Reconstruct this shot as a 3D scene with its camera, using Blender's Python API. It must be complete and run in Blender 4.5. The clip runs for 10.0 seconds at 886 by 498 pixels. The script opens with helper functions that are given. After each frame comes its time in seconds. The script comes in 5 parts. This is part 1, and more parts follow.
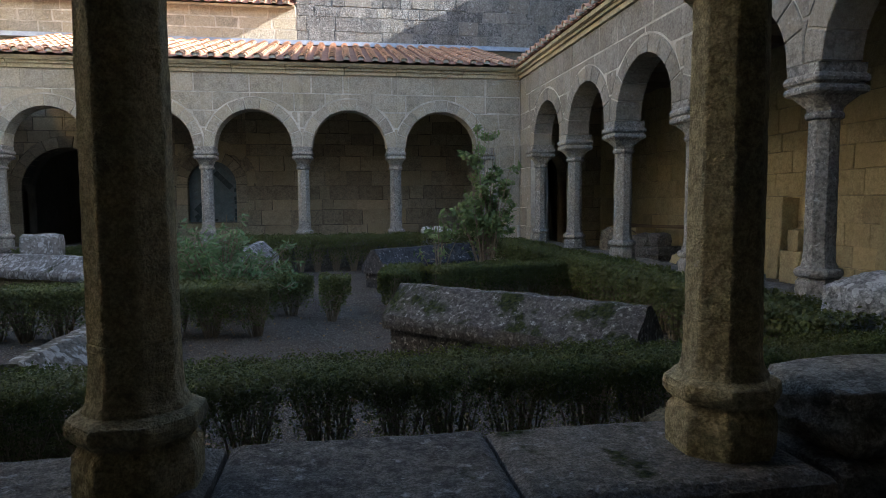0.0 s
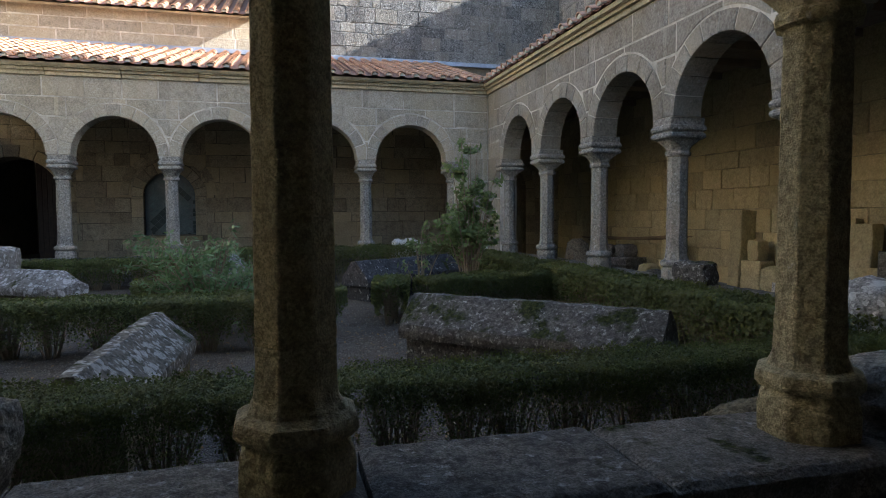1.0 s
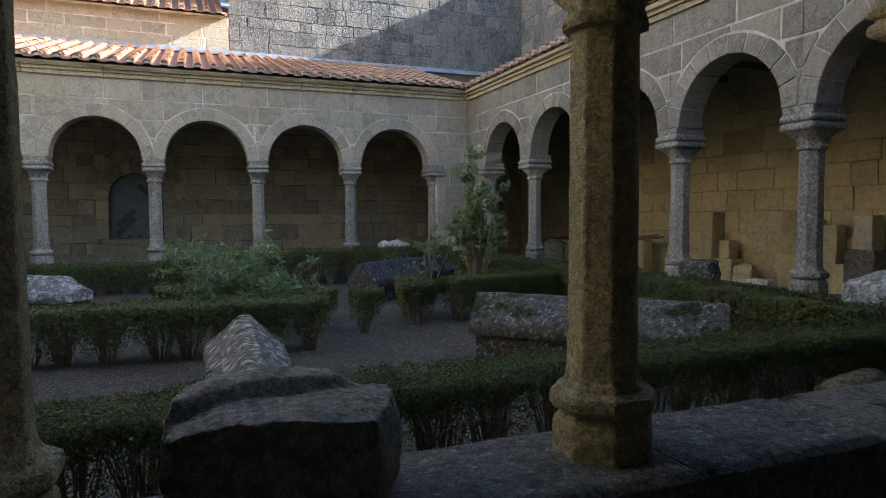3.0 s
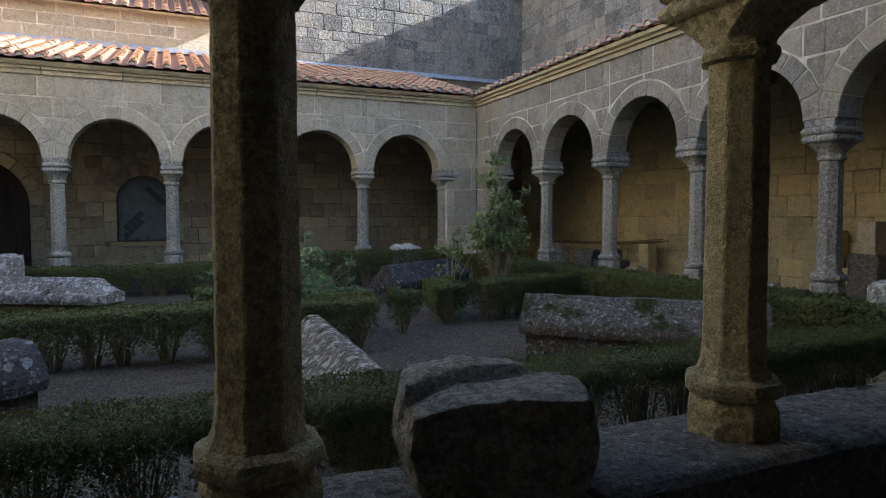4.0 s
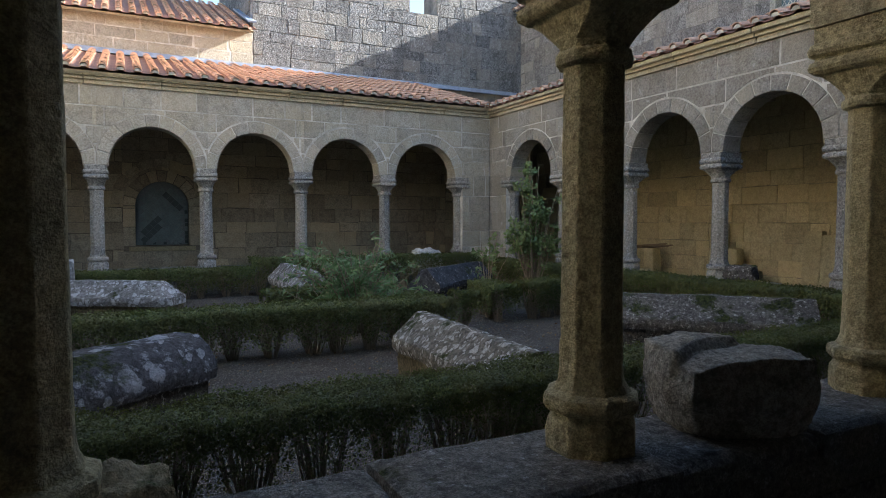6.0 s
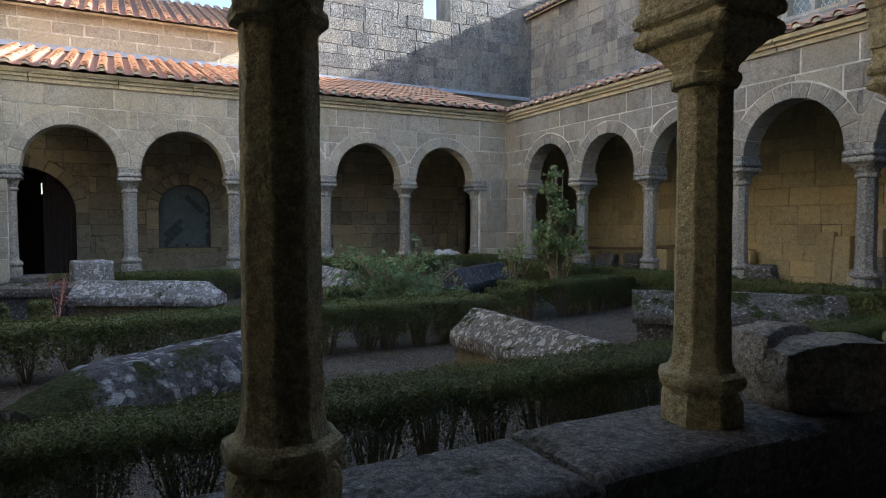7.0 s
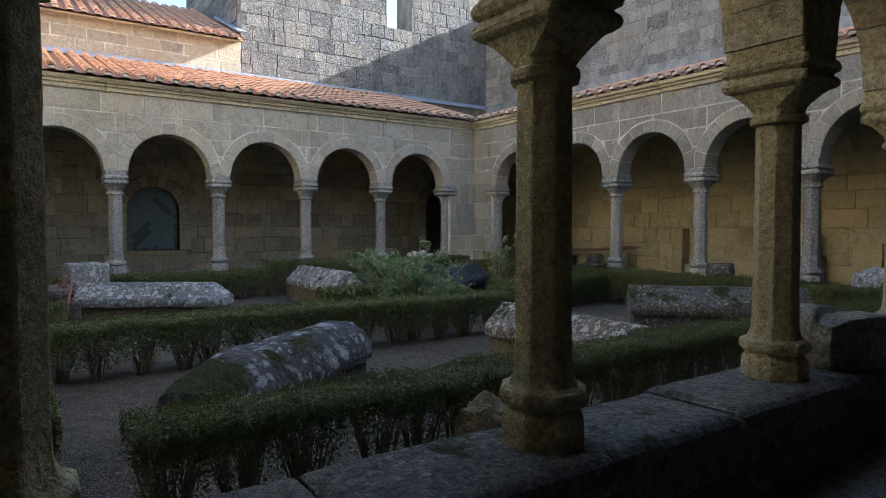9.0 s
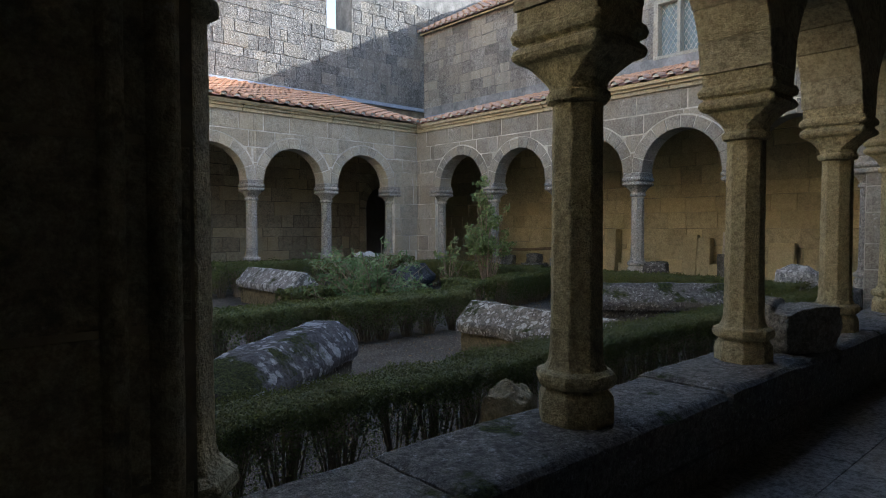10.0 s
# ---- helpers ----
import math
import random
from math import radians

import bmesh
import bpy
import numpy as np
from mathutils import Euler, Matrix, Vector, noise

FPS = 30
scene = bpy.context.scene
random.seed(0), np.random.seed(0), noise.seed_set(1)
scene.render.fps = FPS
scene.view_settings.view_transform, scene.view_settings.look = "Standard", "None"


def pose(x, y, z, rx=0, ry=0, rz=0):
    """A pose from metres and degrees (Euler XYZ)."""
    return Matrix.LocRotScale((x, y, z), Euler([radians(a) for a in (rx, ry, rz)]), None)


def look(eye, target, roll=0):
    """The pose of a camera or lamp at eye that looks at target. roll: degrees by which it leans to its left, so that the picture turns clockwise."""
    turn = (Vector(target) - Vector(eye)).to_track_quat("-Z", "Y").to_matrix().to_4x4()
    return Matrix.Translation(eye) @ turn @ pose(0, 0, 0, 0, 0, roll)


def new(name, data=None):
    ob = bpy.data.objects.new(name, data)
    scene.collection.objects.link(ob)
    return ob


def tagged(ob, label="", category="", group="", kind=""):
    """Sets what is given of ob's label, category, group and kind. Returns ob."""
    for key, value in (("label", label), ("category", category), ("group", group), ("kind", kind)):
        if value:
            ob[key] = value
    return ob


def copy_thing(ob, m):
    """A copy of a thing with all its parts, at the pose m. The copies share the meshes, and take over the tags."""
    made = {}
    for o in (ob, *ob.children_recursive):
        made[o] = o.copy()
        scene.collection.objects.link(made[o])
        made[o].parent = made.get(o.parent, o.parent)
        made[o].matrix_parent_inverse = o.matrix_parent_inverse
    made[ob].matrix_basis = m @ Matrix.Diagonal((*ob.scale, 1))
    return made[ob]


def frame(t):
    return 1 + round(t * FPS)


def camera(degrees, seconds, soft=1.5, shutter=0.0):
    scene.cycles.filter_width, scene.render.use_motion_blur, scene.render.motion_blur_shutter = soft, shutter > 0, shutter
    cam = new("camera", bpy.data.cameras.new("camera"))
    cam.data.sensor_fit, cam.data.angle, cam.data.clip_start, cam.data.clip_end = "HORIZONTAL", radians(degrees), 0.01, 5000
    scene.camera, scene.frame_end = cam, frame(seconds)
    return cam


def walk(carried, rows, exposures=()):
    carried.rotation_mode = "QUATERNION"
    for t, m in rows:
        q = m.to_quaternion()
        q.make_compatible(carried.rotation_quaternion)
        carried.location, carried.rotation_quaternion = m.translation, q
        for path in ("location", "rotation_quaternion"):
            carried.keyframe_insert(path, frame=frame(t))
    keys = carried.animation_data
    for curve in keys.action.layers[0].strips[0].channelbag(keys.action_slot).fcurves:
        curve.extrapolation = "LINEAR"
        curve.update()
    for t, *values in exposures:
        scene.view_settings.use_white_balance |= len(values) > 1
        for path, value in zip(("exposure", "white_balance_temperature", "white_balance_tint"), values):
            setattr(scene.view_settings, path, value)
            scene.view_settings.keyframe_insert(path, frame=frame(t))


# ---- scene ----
cam = camera(70.6, 10.0, 0.7)
PATH = [
    (0, (-0.172, 0.081, 1.317), (0.146, 2.05, 1.162), -0.4),
    (0.5, (-0.47, 0.105, 1.309), (-0.048, 2.056, 1.179), -0.5),
    (1, (-0.817, 0.105, 1.301), (-0.311, 2.037, 1.187), -0.3),
    (1.5, (-1.16, 0.118, 1.313), (-0.58, 2.028, 1.192), -0.6),
    (2, (-1.497, 0.145, 1.318), (-0.855, 2.036, 1.195), -0.5),
    (3.5, (-2.485, 0.147, 1.355), (-1.717, 1.99, 1.247), -0.3),
    (4, (-2.88, 0.155, 1.365), (-2.082, 1.986, 1.261), -0.1),
    (4.5, (-3.211, 0.168, 1.377), (-2.384, 1.986, 1.278), -0.0),
    (5, (-3.564, 0.174, 1.357), (-2.705, 1.977, 1.266), -0.0),
    (5.5, (-3.932, 0.122, 1.38), (-3.042, 1.911, 1.288), -0.0),
    (7, (-4.988, 0.066, 1.375), (-4.061, 1.837, 1.294), -0.1),
    (7.5, (-5.358, 0.007, 1.394), (-4.407, 1.764, 1.309), -0.1),
    (8, (-5.714, 0.058, 1.38), (-4.723, 1.793, 1.301), 0.0),
    (8.5, (-6.035, 0.078, 1.392), (-4.994, 1.784, 1.316), 0.0),
    (9, (-6.376, 0.093, 1.382), (-5.239, 1.736, 1.309), 0.0),
    (9.5, (-6.662, 0.162, 1.371), (-5.423, 1.73, 1.298), 0.0),
    (10, (-6.987, 0.217, 1.395), (-5.656, 1.708, 1.323), -0.0),
]
EXPOSURES = [(0.0, 1.92, 6150.0, 9.0), (2.0, 1.92, 6150.0, 9.0), (5.0, 1.99, 6130.0, 9.0), (8.0, 2.01, 6110.0, 9.0), (10.0, 2.04, 6110.0, 9.0)]
walk(cam, [(t, look(eye, target, roll)) for t, eye, target, roll in PATH], EXPOSURES)

# ---- world, sun ----
SUN = Vector((-5.4, 1.0, -2.6)).normalized()
world = bpy.data.worlds.new("world")
scene.world = world
world.use_nodes = True
wn = world.node_tree.nodes
sky = wn.new("ShaderNodeTexSky")
sky.sky_type = "NISHITA"
sky.sun_disc = False
sky.sun_elevation = math.asin(-SUN.z)
sky.sun_rotation = math.atan2(-SUN.x, -SUN.y)
sky.air_density, sky.dust_density, sky.ozone_density = 1.0, 1.5, 1.0
bg = next(n for n in wn if n.type == "BACKGROUND")
bg.inputs["Strength"].default_value = 0.12
world.node_tree.links.new(sky.outputs[0], bg.inputs["Color"])
sun_data = bpy.data.lights.new("sun", "SUN")
sun_data.energy, sun_data.angle, sun_data.color = 5.0, radians(0.6), (1.0, 0.96, 0.9)
sun = new("sun", sun_data)
sun.matrix_world = look((30, -5, 18), Vector((30, -5, 18)) + SUN)


# ---- materials ----
def mixcol(nt, fac, a, b):
    n = nt.nodes.new("ShaderNodeMix")
    n.data_type = "RGBA"
    for src, key in ((fac, 0), (a, 6), (b, 7)):
        if isinstance(src, (int, float)):
            n.inputs[key].default_value = src
        elif isinstance(src, tuple):
            n.inputs[key].default_value = (*src, 1)
        else:
            nt.links.new(src, n.inputs[key])
    return n.outputs[2]


def ramp(nt, src, lo, hi, a=0.0, b=1.0):
    n = nt.nodes.new("ShaderNodeMapRange")
    nt.links.new(src, n.inputs[0])
    for k, v in ((1, lo), (2, hi), (3, a), (4, b)):
        n.inputs[k].default_value = v
    return n.outputs[0]


def noise_tex(nt, pos, scale, detail=4.0, rough=0.6):
    n = nt.nodes.new("ShaderNodeTexNoise")
    nt.links.new(pos, n.inputs["Vector"])
    n.inputs["Scale"].default_value, n.inputs["Detail"].default_value, n.inputs["Roughness"].default_value = scale, detail, rough
    return n.outputs["Fac"]


def add_math(nt, op, a, b):
    n = nt.nodes.new("ShaderNodeMath")
    n.operation = op
    for k, v in enumerate((a, b)):
        if isinstance(v, (int, float)):
            n.inputs[k].default_value = v
        else:
            nt.links.new(v, n.inputs[k])
    return n.outputs[0]


def material(name):
    m = bpy.data.materials.new(name)
    m.use_nodes = True
    nt = m.node_tree
    bsdf = next(n for n in nt.nodes if n.type == "BSDF_PRINCIPLED")
    geo = nt.nodes.new("ShaderNodeNewGeometry")
    info = nt.nodes.new("ShaderNodeObjectInfo")
    return m, nt, bsdf, geo.outputs["Position"], info.outputs["Random"], geo


def bump(nt, bsdf, height, strength=0.5, distance=0.01):
    b = nt.nodes.new("ShaderNodeBump")
    b.inputs["Strength"].default_value, b.inputs["Distance"].default_value = strength, distance
    nt.links.new(height, b.inputs["Height"])
    nt.links.new(b.outputs[0], bsdf.inputs["Normal"])


def stone(name, light, dark, stain, lichen=None, lichen_amount=0.0, moss=0.0, vary=0.25, rough_relief=0.012, speck=0.35, blotch=1.0, spot=9.5, mottle=1.0, crust=0.0, moss_at=None, streak=0.0):
    """Granite: grain, larger tone clouds, dark stains, pale lichen spots and moss on upward faces."""
    m, nt, bsdf, pos, rnd, geo = material(name)
    big = noise_tex(nt, pos, 1.3, 5, 0.65)
    mid = noise_tex(nt, pos, 9.0, 5, 0.65)
    grain = noise_tex(nt, pos, 110.0, 3, 0.7)
    pits = noise_tex(nt, pos, 38.0, 4, 0.65)
    col = mixcol(nt, ramp(nt, big, 0.35, 0.65), light, dark)
    mott = noise_tex(nt, pos, 30.0, 4, 0.7)
    col = mixcol(nt, ramp(nt, mid, 0.47, 0.66, 0.0, 0.8 * blotch), col, stain)
    col = mixcol(nt, ramp(nt, mott, 0.5, 0.62, 0.0, min(1.0, 0.6 * mottle)), col, tuple(c * 0.45 for c in stain))
    col = mixcol(nt, ramp(nt, mott, 0.5, 0.36, 0.0, min(1.0, 0.5 * mottle)), col, tuple(min(1.0, c * 1.5) for c in light))
    col = mixcol(nt, ramp(nt, rnd, 0.0, 1.0, 0.0, vary), col, tuple(c * 0.45 for c in stain))
    hue = add_math(nt, "FRACT", add_math(nt, "MULTIPLY", rnd, 7.31), 0.0)
    col = mixcol(nt, ramp(nt, hue, 0.4, 1.0, 0.0, vary), col, tuple(min(1, c * k) for c, k in zip(light, (1.35, 1.25, 1.05))))
    col = mixcol(nt, ramp(nt, grain, 0.4, 0.62, 0.0, speck), col, tuple(c * 0.3 for c in dark))
    if lichen:
        spots = noise_tex(nt, pos, spot, 6, 0.7)
        fine = noise_tex(nt, pos, 26.0, 3, 0.6)
        both = add_math(nt, "ADD", spots, add_math(nt, "MULTIPLY", fine, 0.3))
        edge = 0.86 - 0.22 * lichen_amount
        broken = add_math(nt, "MULTIPLY", ramp(nt, both, edge - 0.02, edge + 0.1), ramp(nt, noise_tex(nt, pos, 75.0, 3, 0.7), 0.36, 0.56, 0.35, 0.95))
        col = mixcol(nt, broken, col, lichen)
    if crust:
        # round crusts of pale lichen that grow into one another
        warp = nt.nodes.new("ShaderNodeTexNoise")
        nt.links.new(pos, warp.inputs["Vector"])
        warp.inputs["Scale"].default_value = 14.0
        shift = nt.nodes.new("ShaderNodeVectorMath")
        shift.operation = "MULTIPLY_ADD"
        nt.links.new(warp.outputs["Color"], shift.inputs[0])
        shift.inputs[1].default_value = (0.07, 0.07, 0.07)
        nt.links.new(pos, shift.inputs[2])
        for size in (crust, crust * 2.3):
            vor = nt.nodes.new("ShaderNodeTexVoronoi")
            nt.links.new(shift.outputs[0], vor.inputs["Vector"])
            vor.inputs["Scale"].default_value = size
            cell = nt.nodes.new("ShaderNodeSeparateColor")
            nt.links.new(vor.outputs["Color"], cell.inputs[0])
            reach = add_math(nt, "SUBTRACT", ramp(nt, cell.outputs[0], 0.25, 1.0, 0.0, 0.6), vor.outputs["Distance"])
            rim = add_math(nt, "MULTIPLY", ramp(nt, reach, 0.0, 0.07), ramp(nt, noise_tex(nt, pos, 60.0, 4, 0.7), 0.35, 0.6, 0.35, 0.9))
            col = mixcol(nt, rim, col, lichen)
    if streak:
        # water stains that run down the face
        sep2 = nt.nodes.new("ShaderNodeSeparateXYZ")
        nt.links.new(pos, sep2.inputs[0])
        comb = nt.nodes.new("ShaderNodeCombineXYZ")
        nt.links.new(sep2.outputs[0], comb.inputs[0])
        nt.links.new(sep2.outputs[1], comb.inputs[1])
        nt.links.new(add_math(nt, "MULTIPLY", sep2.outputs[2], 0.12), comb.inputs[2])
        run = noise_tex(nt, comb.outputs[0], 2.6, 6, 0.7)
        col = mixcol(nt, ramp(nt, run, 0.46, 0.66, 0.0, streak), col, tuple(c * 0.42 for c in stain))
    if moss:
        sep = nt.nodes.new("ShaderNodeSeparateXYZ")
        nt.links.new(geo.outputs["Normal"], sep.inputs[0])
        patch = noise_tex(nt, pos, 3.1, 5, 0.65)
        if moss_at:
            away = nt.nodes.new("ShaderNodeVectorMath")
            away.operation = "DISTANCE"
            nt.links.new(pos, away.inputs[0])
            away.inputs[1].default_value = moss_at[:3]
            patch = add_math(nt, "ADD", patch, ramp(nt, away.outputs["Value"], moss_at[3] * 0.6, moss_at[3], 0.25, 0.0))
        f = add_math(nt, "MULTIPLY", ramp(nt, sep.outputs[2], 0.2, 0.7), ramp(nt, patch, 0.6 - 0.2 * moss, 0.68 - 0.2 * moss))
        col = mixcol(nt, f, col, mixcol(nt, ramp(nt, pits, 0.35, 0.65), (0.01, 0.016, 0.004), (0.06, 0.072, 0.015)))
    nt.links.new(col, bsdf.inputs["Base Color"])
    bsdf.inputs["Roughness"].default_value = 0.9
    bsdf.inputs["Specular IOR Level"].default_value = 0.25
    h = add_math(nt, "ADD", add_math(nt, "MULTIPLY", mid, 0.8 * blotch), add_math(nt, "ADD", add_math(nt, "MULTIPLY", grain, 0.45), add_math(nt, "MULTIPLY", pits, 0.8)))
    bump(nt, bsdf, h, 0.9, rough_relief)
    return m


def simple(name, a, b, scale=14.0, rough=0.85, relief=0.004, metal=0.0, vary=0.0):
    m, nt, bsdf, pos, rnd, geo = material(name)
    n1 = noise_tex(nt, pos, scale, 5, 0.65)
    n2 = noise_tex(nt, pos, scale * 9, 3, 0.6)
    col = mixcol(nt, ramp(nt, n1, 0.35, 0.65), a, b)
    col = mixcol(nt, ramp(nt, n2, 0.45, 0.7, 0.0, 0.4), col, tuple(c * 0.45 for c in b))
    if vary:
        col = mixcol(nt, ramp(nt, rnd, 0, 1, 0, vary), col, tuple(c * 0.4 for c in a))
    nt.links.new(col, bsdf.inputs["Base Color"])
    bsdf.inputs["Roughness"].default_value, bsdf.inputs["Metallic"].default_value = rough, metal
    bump(nt, bsdf, add_math(nt, "ADD", n1, n2), 0.7, relief)
    return m


GRANITE = stone("granite_facade", (0.56, 0.525, 0.45), (0.46, 0.41, 0.3), (0.25, 0.23, 0.19), (0.64, 0.63, 0.58), 0.34, vary=0.3, mottle=0.55, blotch=0.65, rough_relief=0.022, spot=7.0, speck=0.3)
# facade granite again, darkened so the east side's shade sits in the colour
GRANITE_EAST = stone("granite_facade_painted_shade", (0.42, 0.4, 0.355), (0.345, 0.315, 0.245), (0.18, 0.165, 0.14), (0.54, 0.53, 0.5), 0.34, vary=0.36, mottle=0.6, blotch=0.7, rough_relief=0.022, spot=7.0, speck=0.35)
CORNICE = stone("granite_cornice", (0.58, 0.52, 0.37), (0.47, 0.415, 0.27), (0.28, 0.24, 0.155), (0.6, 0.58, 0.5), 0.2, vary=0.3, mottle=0.5, blotch=0.7)
COLUMN = stone("granite_column", (0.58, 0.505, 0.3), (0.44, 0.38, 0.215), (0.19, 0.16, 0.095), (0.6, 0.58, 0.5), 0.12, rough_relief=0.032, speck=0.6, blotch=0.4, mottle=0.8)
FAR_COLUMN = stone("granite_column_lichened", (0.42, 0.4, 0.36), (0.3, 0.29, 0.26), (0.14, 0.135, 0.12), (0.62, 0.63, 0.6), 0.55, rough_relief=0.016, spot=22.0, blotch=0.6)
NEAR_GRANITE = stone("granite_warm_arch", (0.5, 0.45, 0.3), (0.38, 0.335, 0.21), (0.18, 0.155, 0.1), (0.56, 0.54, 0.46), 0.2, vary=0.25, rough_relief=0.02, mottle=0.7)
NORTH_ASHLAR = stone("granite_brown_ashlar", (0.56, 0.49, 0.35), (0.43, 0.375, 0.27), (0.25, 0.22, 0.165), vary=0.45, mottle=0.6, blotch=0.9)
WARM = stone("granite_yellow_ashlar", (0.62, 0.535, 0.32), (0.5, 0.425, 0.25), (0.31, 0.265, 0.155), vary=0.34, mottle=0.5, blotch=0.8)
GREY = stone("granite_tower_ashlar", (0.39, 0.39, 0.385), (0.25, 0.25, 0.247), (0.105, 0.105, 0.107), (0.5, 0.51, 0.51), 0.45, vary=0.42, rough_relief=0.06, speck=0.5, mottle=1.2, blotch=1.1, spot=13.0, streak=0.35)
RUBBLE = stone("granite_upper_wall", (0.52, 0.49, 0.44), (0.39, 0.36, 0.315), (0.17, 0.158, 0.14), (0.6, 0.58, 0.53), 0.4, vary=0.5, rough_relief=0.05, mottle=1.0, blotch=1.0, streak=0.3)
TOMB = stone("granite_tomb_lichened", (0.33, 0.325, 0.315), (0.23, 0.225, 0.215), (0.1, 0.097, 0.09), (0.58, 0.59, 0.6), 0.6, 0.12, rough_relief=0.035, spot=11.0, crust=9.0)
TOMB_WARM = stone("granite_tomb_speckled", (0.3, 0.275, 0.23), (0.2, 0.183, 0.15), (0.085, 0.078, 0.065), (0.58, 0.57, 0.53), 0.62, 0.14, rough_relief=0.035, spot=12.0, crust=11.0)
CRUSTED = stone("granite_white_crusted", (0.5, 0.5, 0.49), (0.36, 0.36, 0.35), (0.14, 0.138, 0.13), (0.78, 0.79, 0.78), 0.8, rough_relief=0.04, spot=9.0, crust=8.0)
CHEST = stone("granite_chest_mossy", (0.3, 0.255, 0.16), (0.2, 0.17, 0.1), (0.1, 0.085, 0.05), (0.4, 0.38, 0.28), 0.3, 0.4, rough_relief=0.03)
TOMB_DARK = stone("granite_tomb_dark", (0.22, 0.207, 0.19), (0.13, 0.122, 0.113), (0.06, 0.056, 0.052), (0.5, 0.5, 0.47), 0.56, 0.38, rough_relief=0.035, speck=0.7, spot=26.0)
TOMB_MOSS = stone("granite_tomb_mossy", (0.165, 0.17, 0.19), (0.1, 0.104, 0.118), (0.05, 0.05, 0.052), (0.47, 0.49, 0.53), 0.6, 0.3, rough_relief=0.06, spot=10.0, crust=5.0, moss_at=(-5.45, 4.22, 0.3, 0.46))
SLATE = stone("dark_slate_stone", (0.1, 0.1, 0.105), (0.06, 0.06, 0.065), (0.03, 0.03, 0.032), (0.5, 0.5, 0.48), 0.52, 0.1, rough_relief=0.025, spot=16.0)
COPING = stone("granite_coping", (0.31, 0.295, 0.265), (0.205, 0.195, 0.178), (0.075, 0.072, 0.066), (0.46, 0.46, 0.45), 0.5, 0.16, speck=0.7, spot=22.0, rough_relief=0.05)
BLOCK = stone("granite_rough_block", (0.54, 0.5, 0.42), (0.39, 0.36, 0.295), (0.18, 0.165, 0.135), (0.58, 0.57, 0.53), 0.3, rough_relief=0.06, speck=0.6)
MORTAR = simple("lime_mortar", (0.72, 0.69, 0.61), (0.36, 0.33, 0.265), 1.7)
MORTAR_EARTH = simple('earth_mortar', (0.32, 0.29, 0.245), (0.17, 0.155, 0.13), 3)
MORTAR_WARM = simple("warm_mortar", (0.44, 0.38, 0.24), (0.2, 0.17, 0.11), 2.0)
MORTAR_NORTH = simple("brown_mortar", (0.25, 0.215, 0.155), (0.12, 0.1, 0.075), 2.5)
MORTAR_DARK = simple("old_mortar", (0.2, 0.18, 0.14), (0.12, 0.105, 0.085), 20)
MORTAR_GREY = simple("weathered_tower_mortar", (0.36, 0.355, 0.34), (0.15, 0.15, 0.145), 2.2)
FLAG = stone("granite_flagstone", (0.4, 0.385, 0.36), (0.3, 0.285, 0.26), (0.12, 0.115, 0.1), rough_relief=0.008)
TILE = simple("terracotta_tile", (0.78, 0.5, 0.335), (0.56, 0.31, 0.195), 6.0, 0.62, 0.004, vary=0.42)
TILE_PAN = simple("terracotta_pan", (0.44, 0.25, 0.175), (0.29, 0.16, 0.11), 7.0, 0.85, 0.004)
ZINC = simple("painted_zinc", (0.4, 0.46, 0.56), (0.28, 0.33, 0.42), 6.0, 0.45, 0.002, 0.3)
PLASTER = simple("pale_render", (0.62, 0.58, 0.52), (0.48, 0.44, 0.38), 3.0)
# ochre chosen for the warm light it bounces across the garden
OCHRE = simple('ochre_bounce_render', (0.7, 0.59, 0.42), (0.58, 0.48, 0.33), 2.0)
WALL_DARK = simple('old_gallery_plaster', (0.55, 0.47, 0.37), (0.43, 0.36, 0.28), 3.0)
WOOD_DARK = simple("dark_oak", (0.06, 0.04, 0.028), (0.035, 0.024, 0.018), 12.0, 0.7)
WOOD_POLE = simple("weathered_pole", (0.24, 0.17, 0.1), (0.14, 0.1, 0.06), 18.0, 0.8)
GRAVEL, nt, bsdf, pos, rnd, geo = material("gravel")
v1 = nt.nodes.new("ShaderNodeTexVoronoi")
nt.links.new(pos, v1.inputs["Vector"])
v1.inputs["Scale"].default_value = 75.0
col = mixcol(nt, ramp(nt, noise_tex(nt, pos, 1.1, 5), 0.35, 0.65), (0.15, 0.126, 0.095), (0.08, 0.061, 0.043))
col = mixcol(nt, ramp(nt, noise_tex(nt, pos, 5.0, 6, 0.7), 0.46, 0.62), col, (0.065, 0.048, 0.032))
col = mixcol(nt, ramp(nt, noise_tex(nt, pos, 2.6, 5), 0.58, 0.7, 0.0, 0.7), col, (0.07, 0.085, 0.035))
sepv = nt.nodes.new("ShaderNodeSeparateColor")
nt.links.new(v1.outputs["Color"], sepv.inputs[0])
col = mixcol(nt, ramp(nt, sepv.outputs[0], 0.45, 1.0, 0.0, 0.7), col, (0.25, 0.224, 0.188))
col = mixcol(nt, ramp(nt, v1.outputs["Distance"], 0.3, 0.75, 0.0, 0.8), col, (0.03, 0.026, 0.02))
nt.links.new(col, bsdf.inputs["Base Color"])
bsdf.inputs["Roughness"].default_value = 0.95
bump(nt, bsdf, add_math(nt, "SUBTRACT", noise_tex(nt, pos, 9.0, 4), v1.outputs["Distance"]), 0.9, 0.02)
PEBBLE = simple("pebble", (0.32, 0.29, 0.25), (0.2, 0.18, 0.15), 40, 0.85, 0.002, vary=0.6)
BARK = simple("box_bark", (0.36, 0.29, 0.2), (0.22, 0.17, 0.115), 40, 0.9, 0.004)
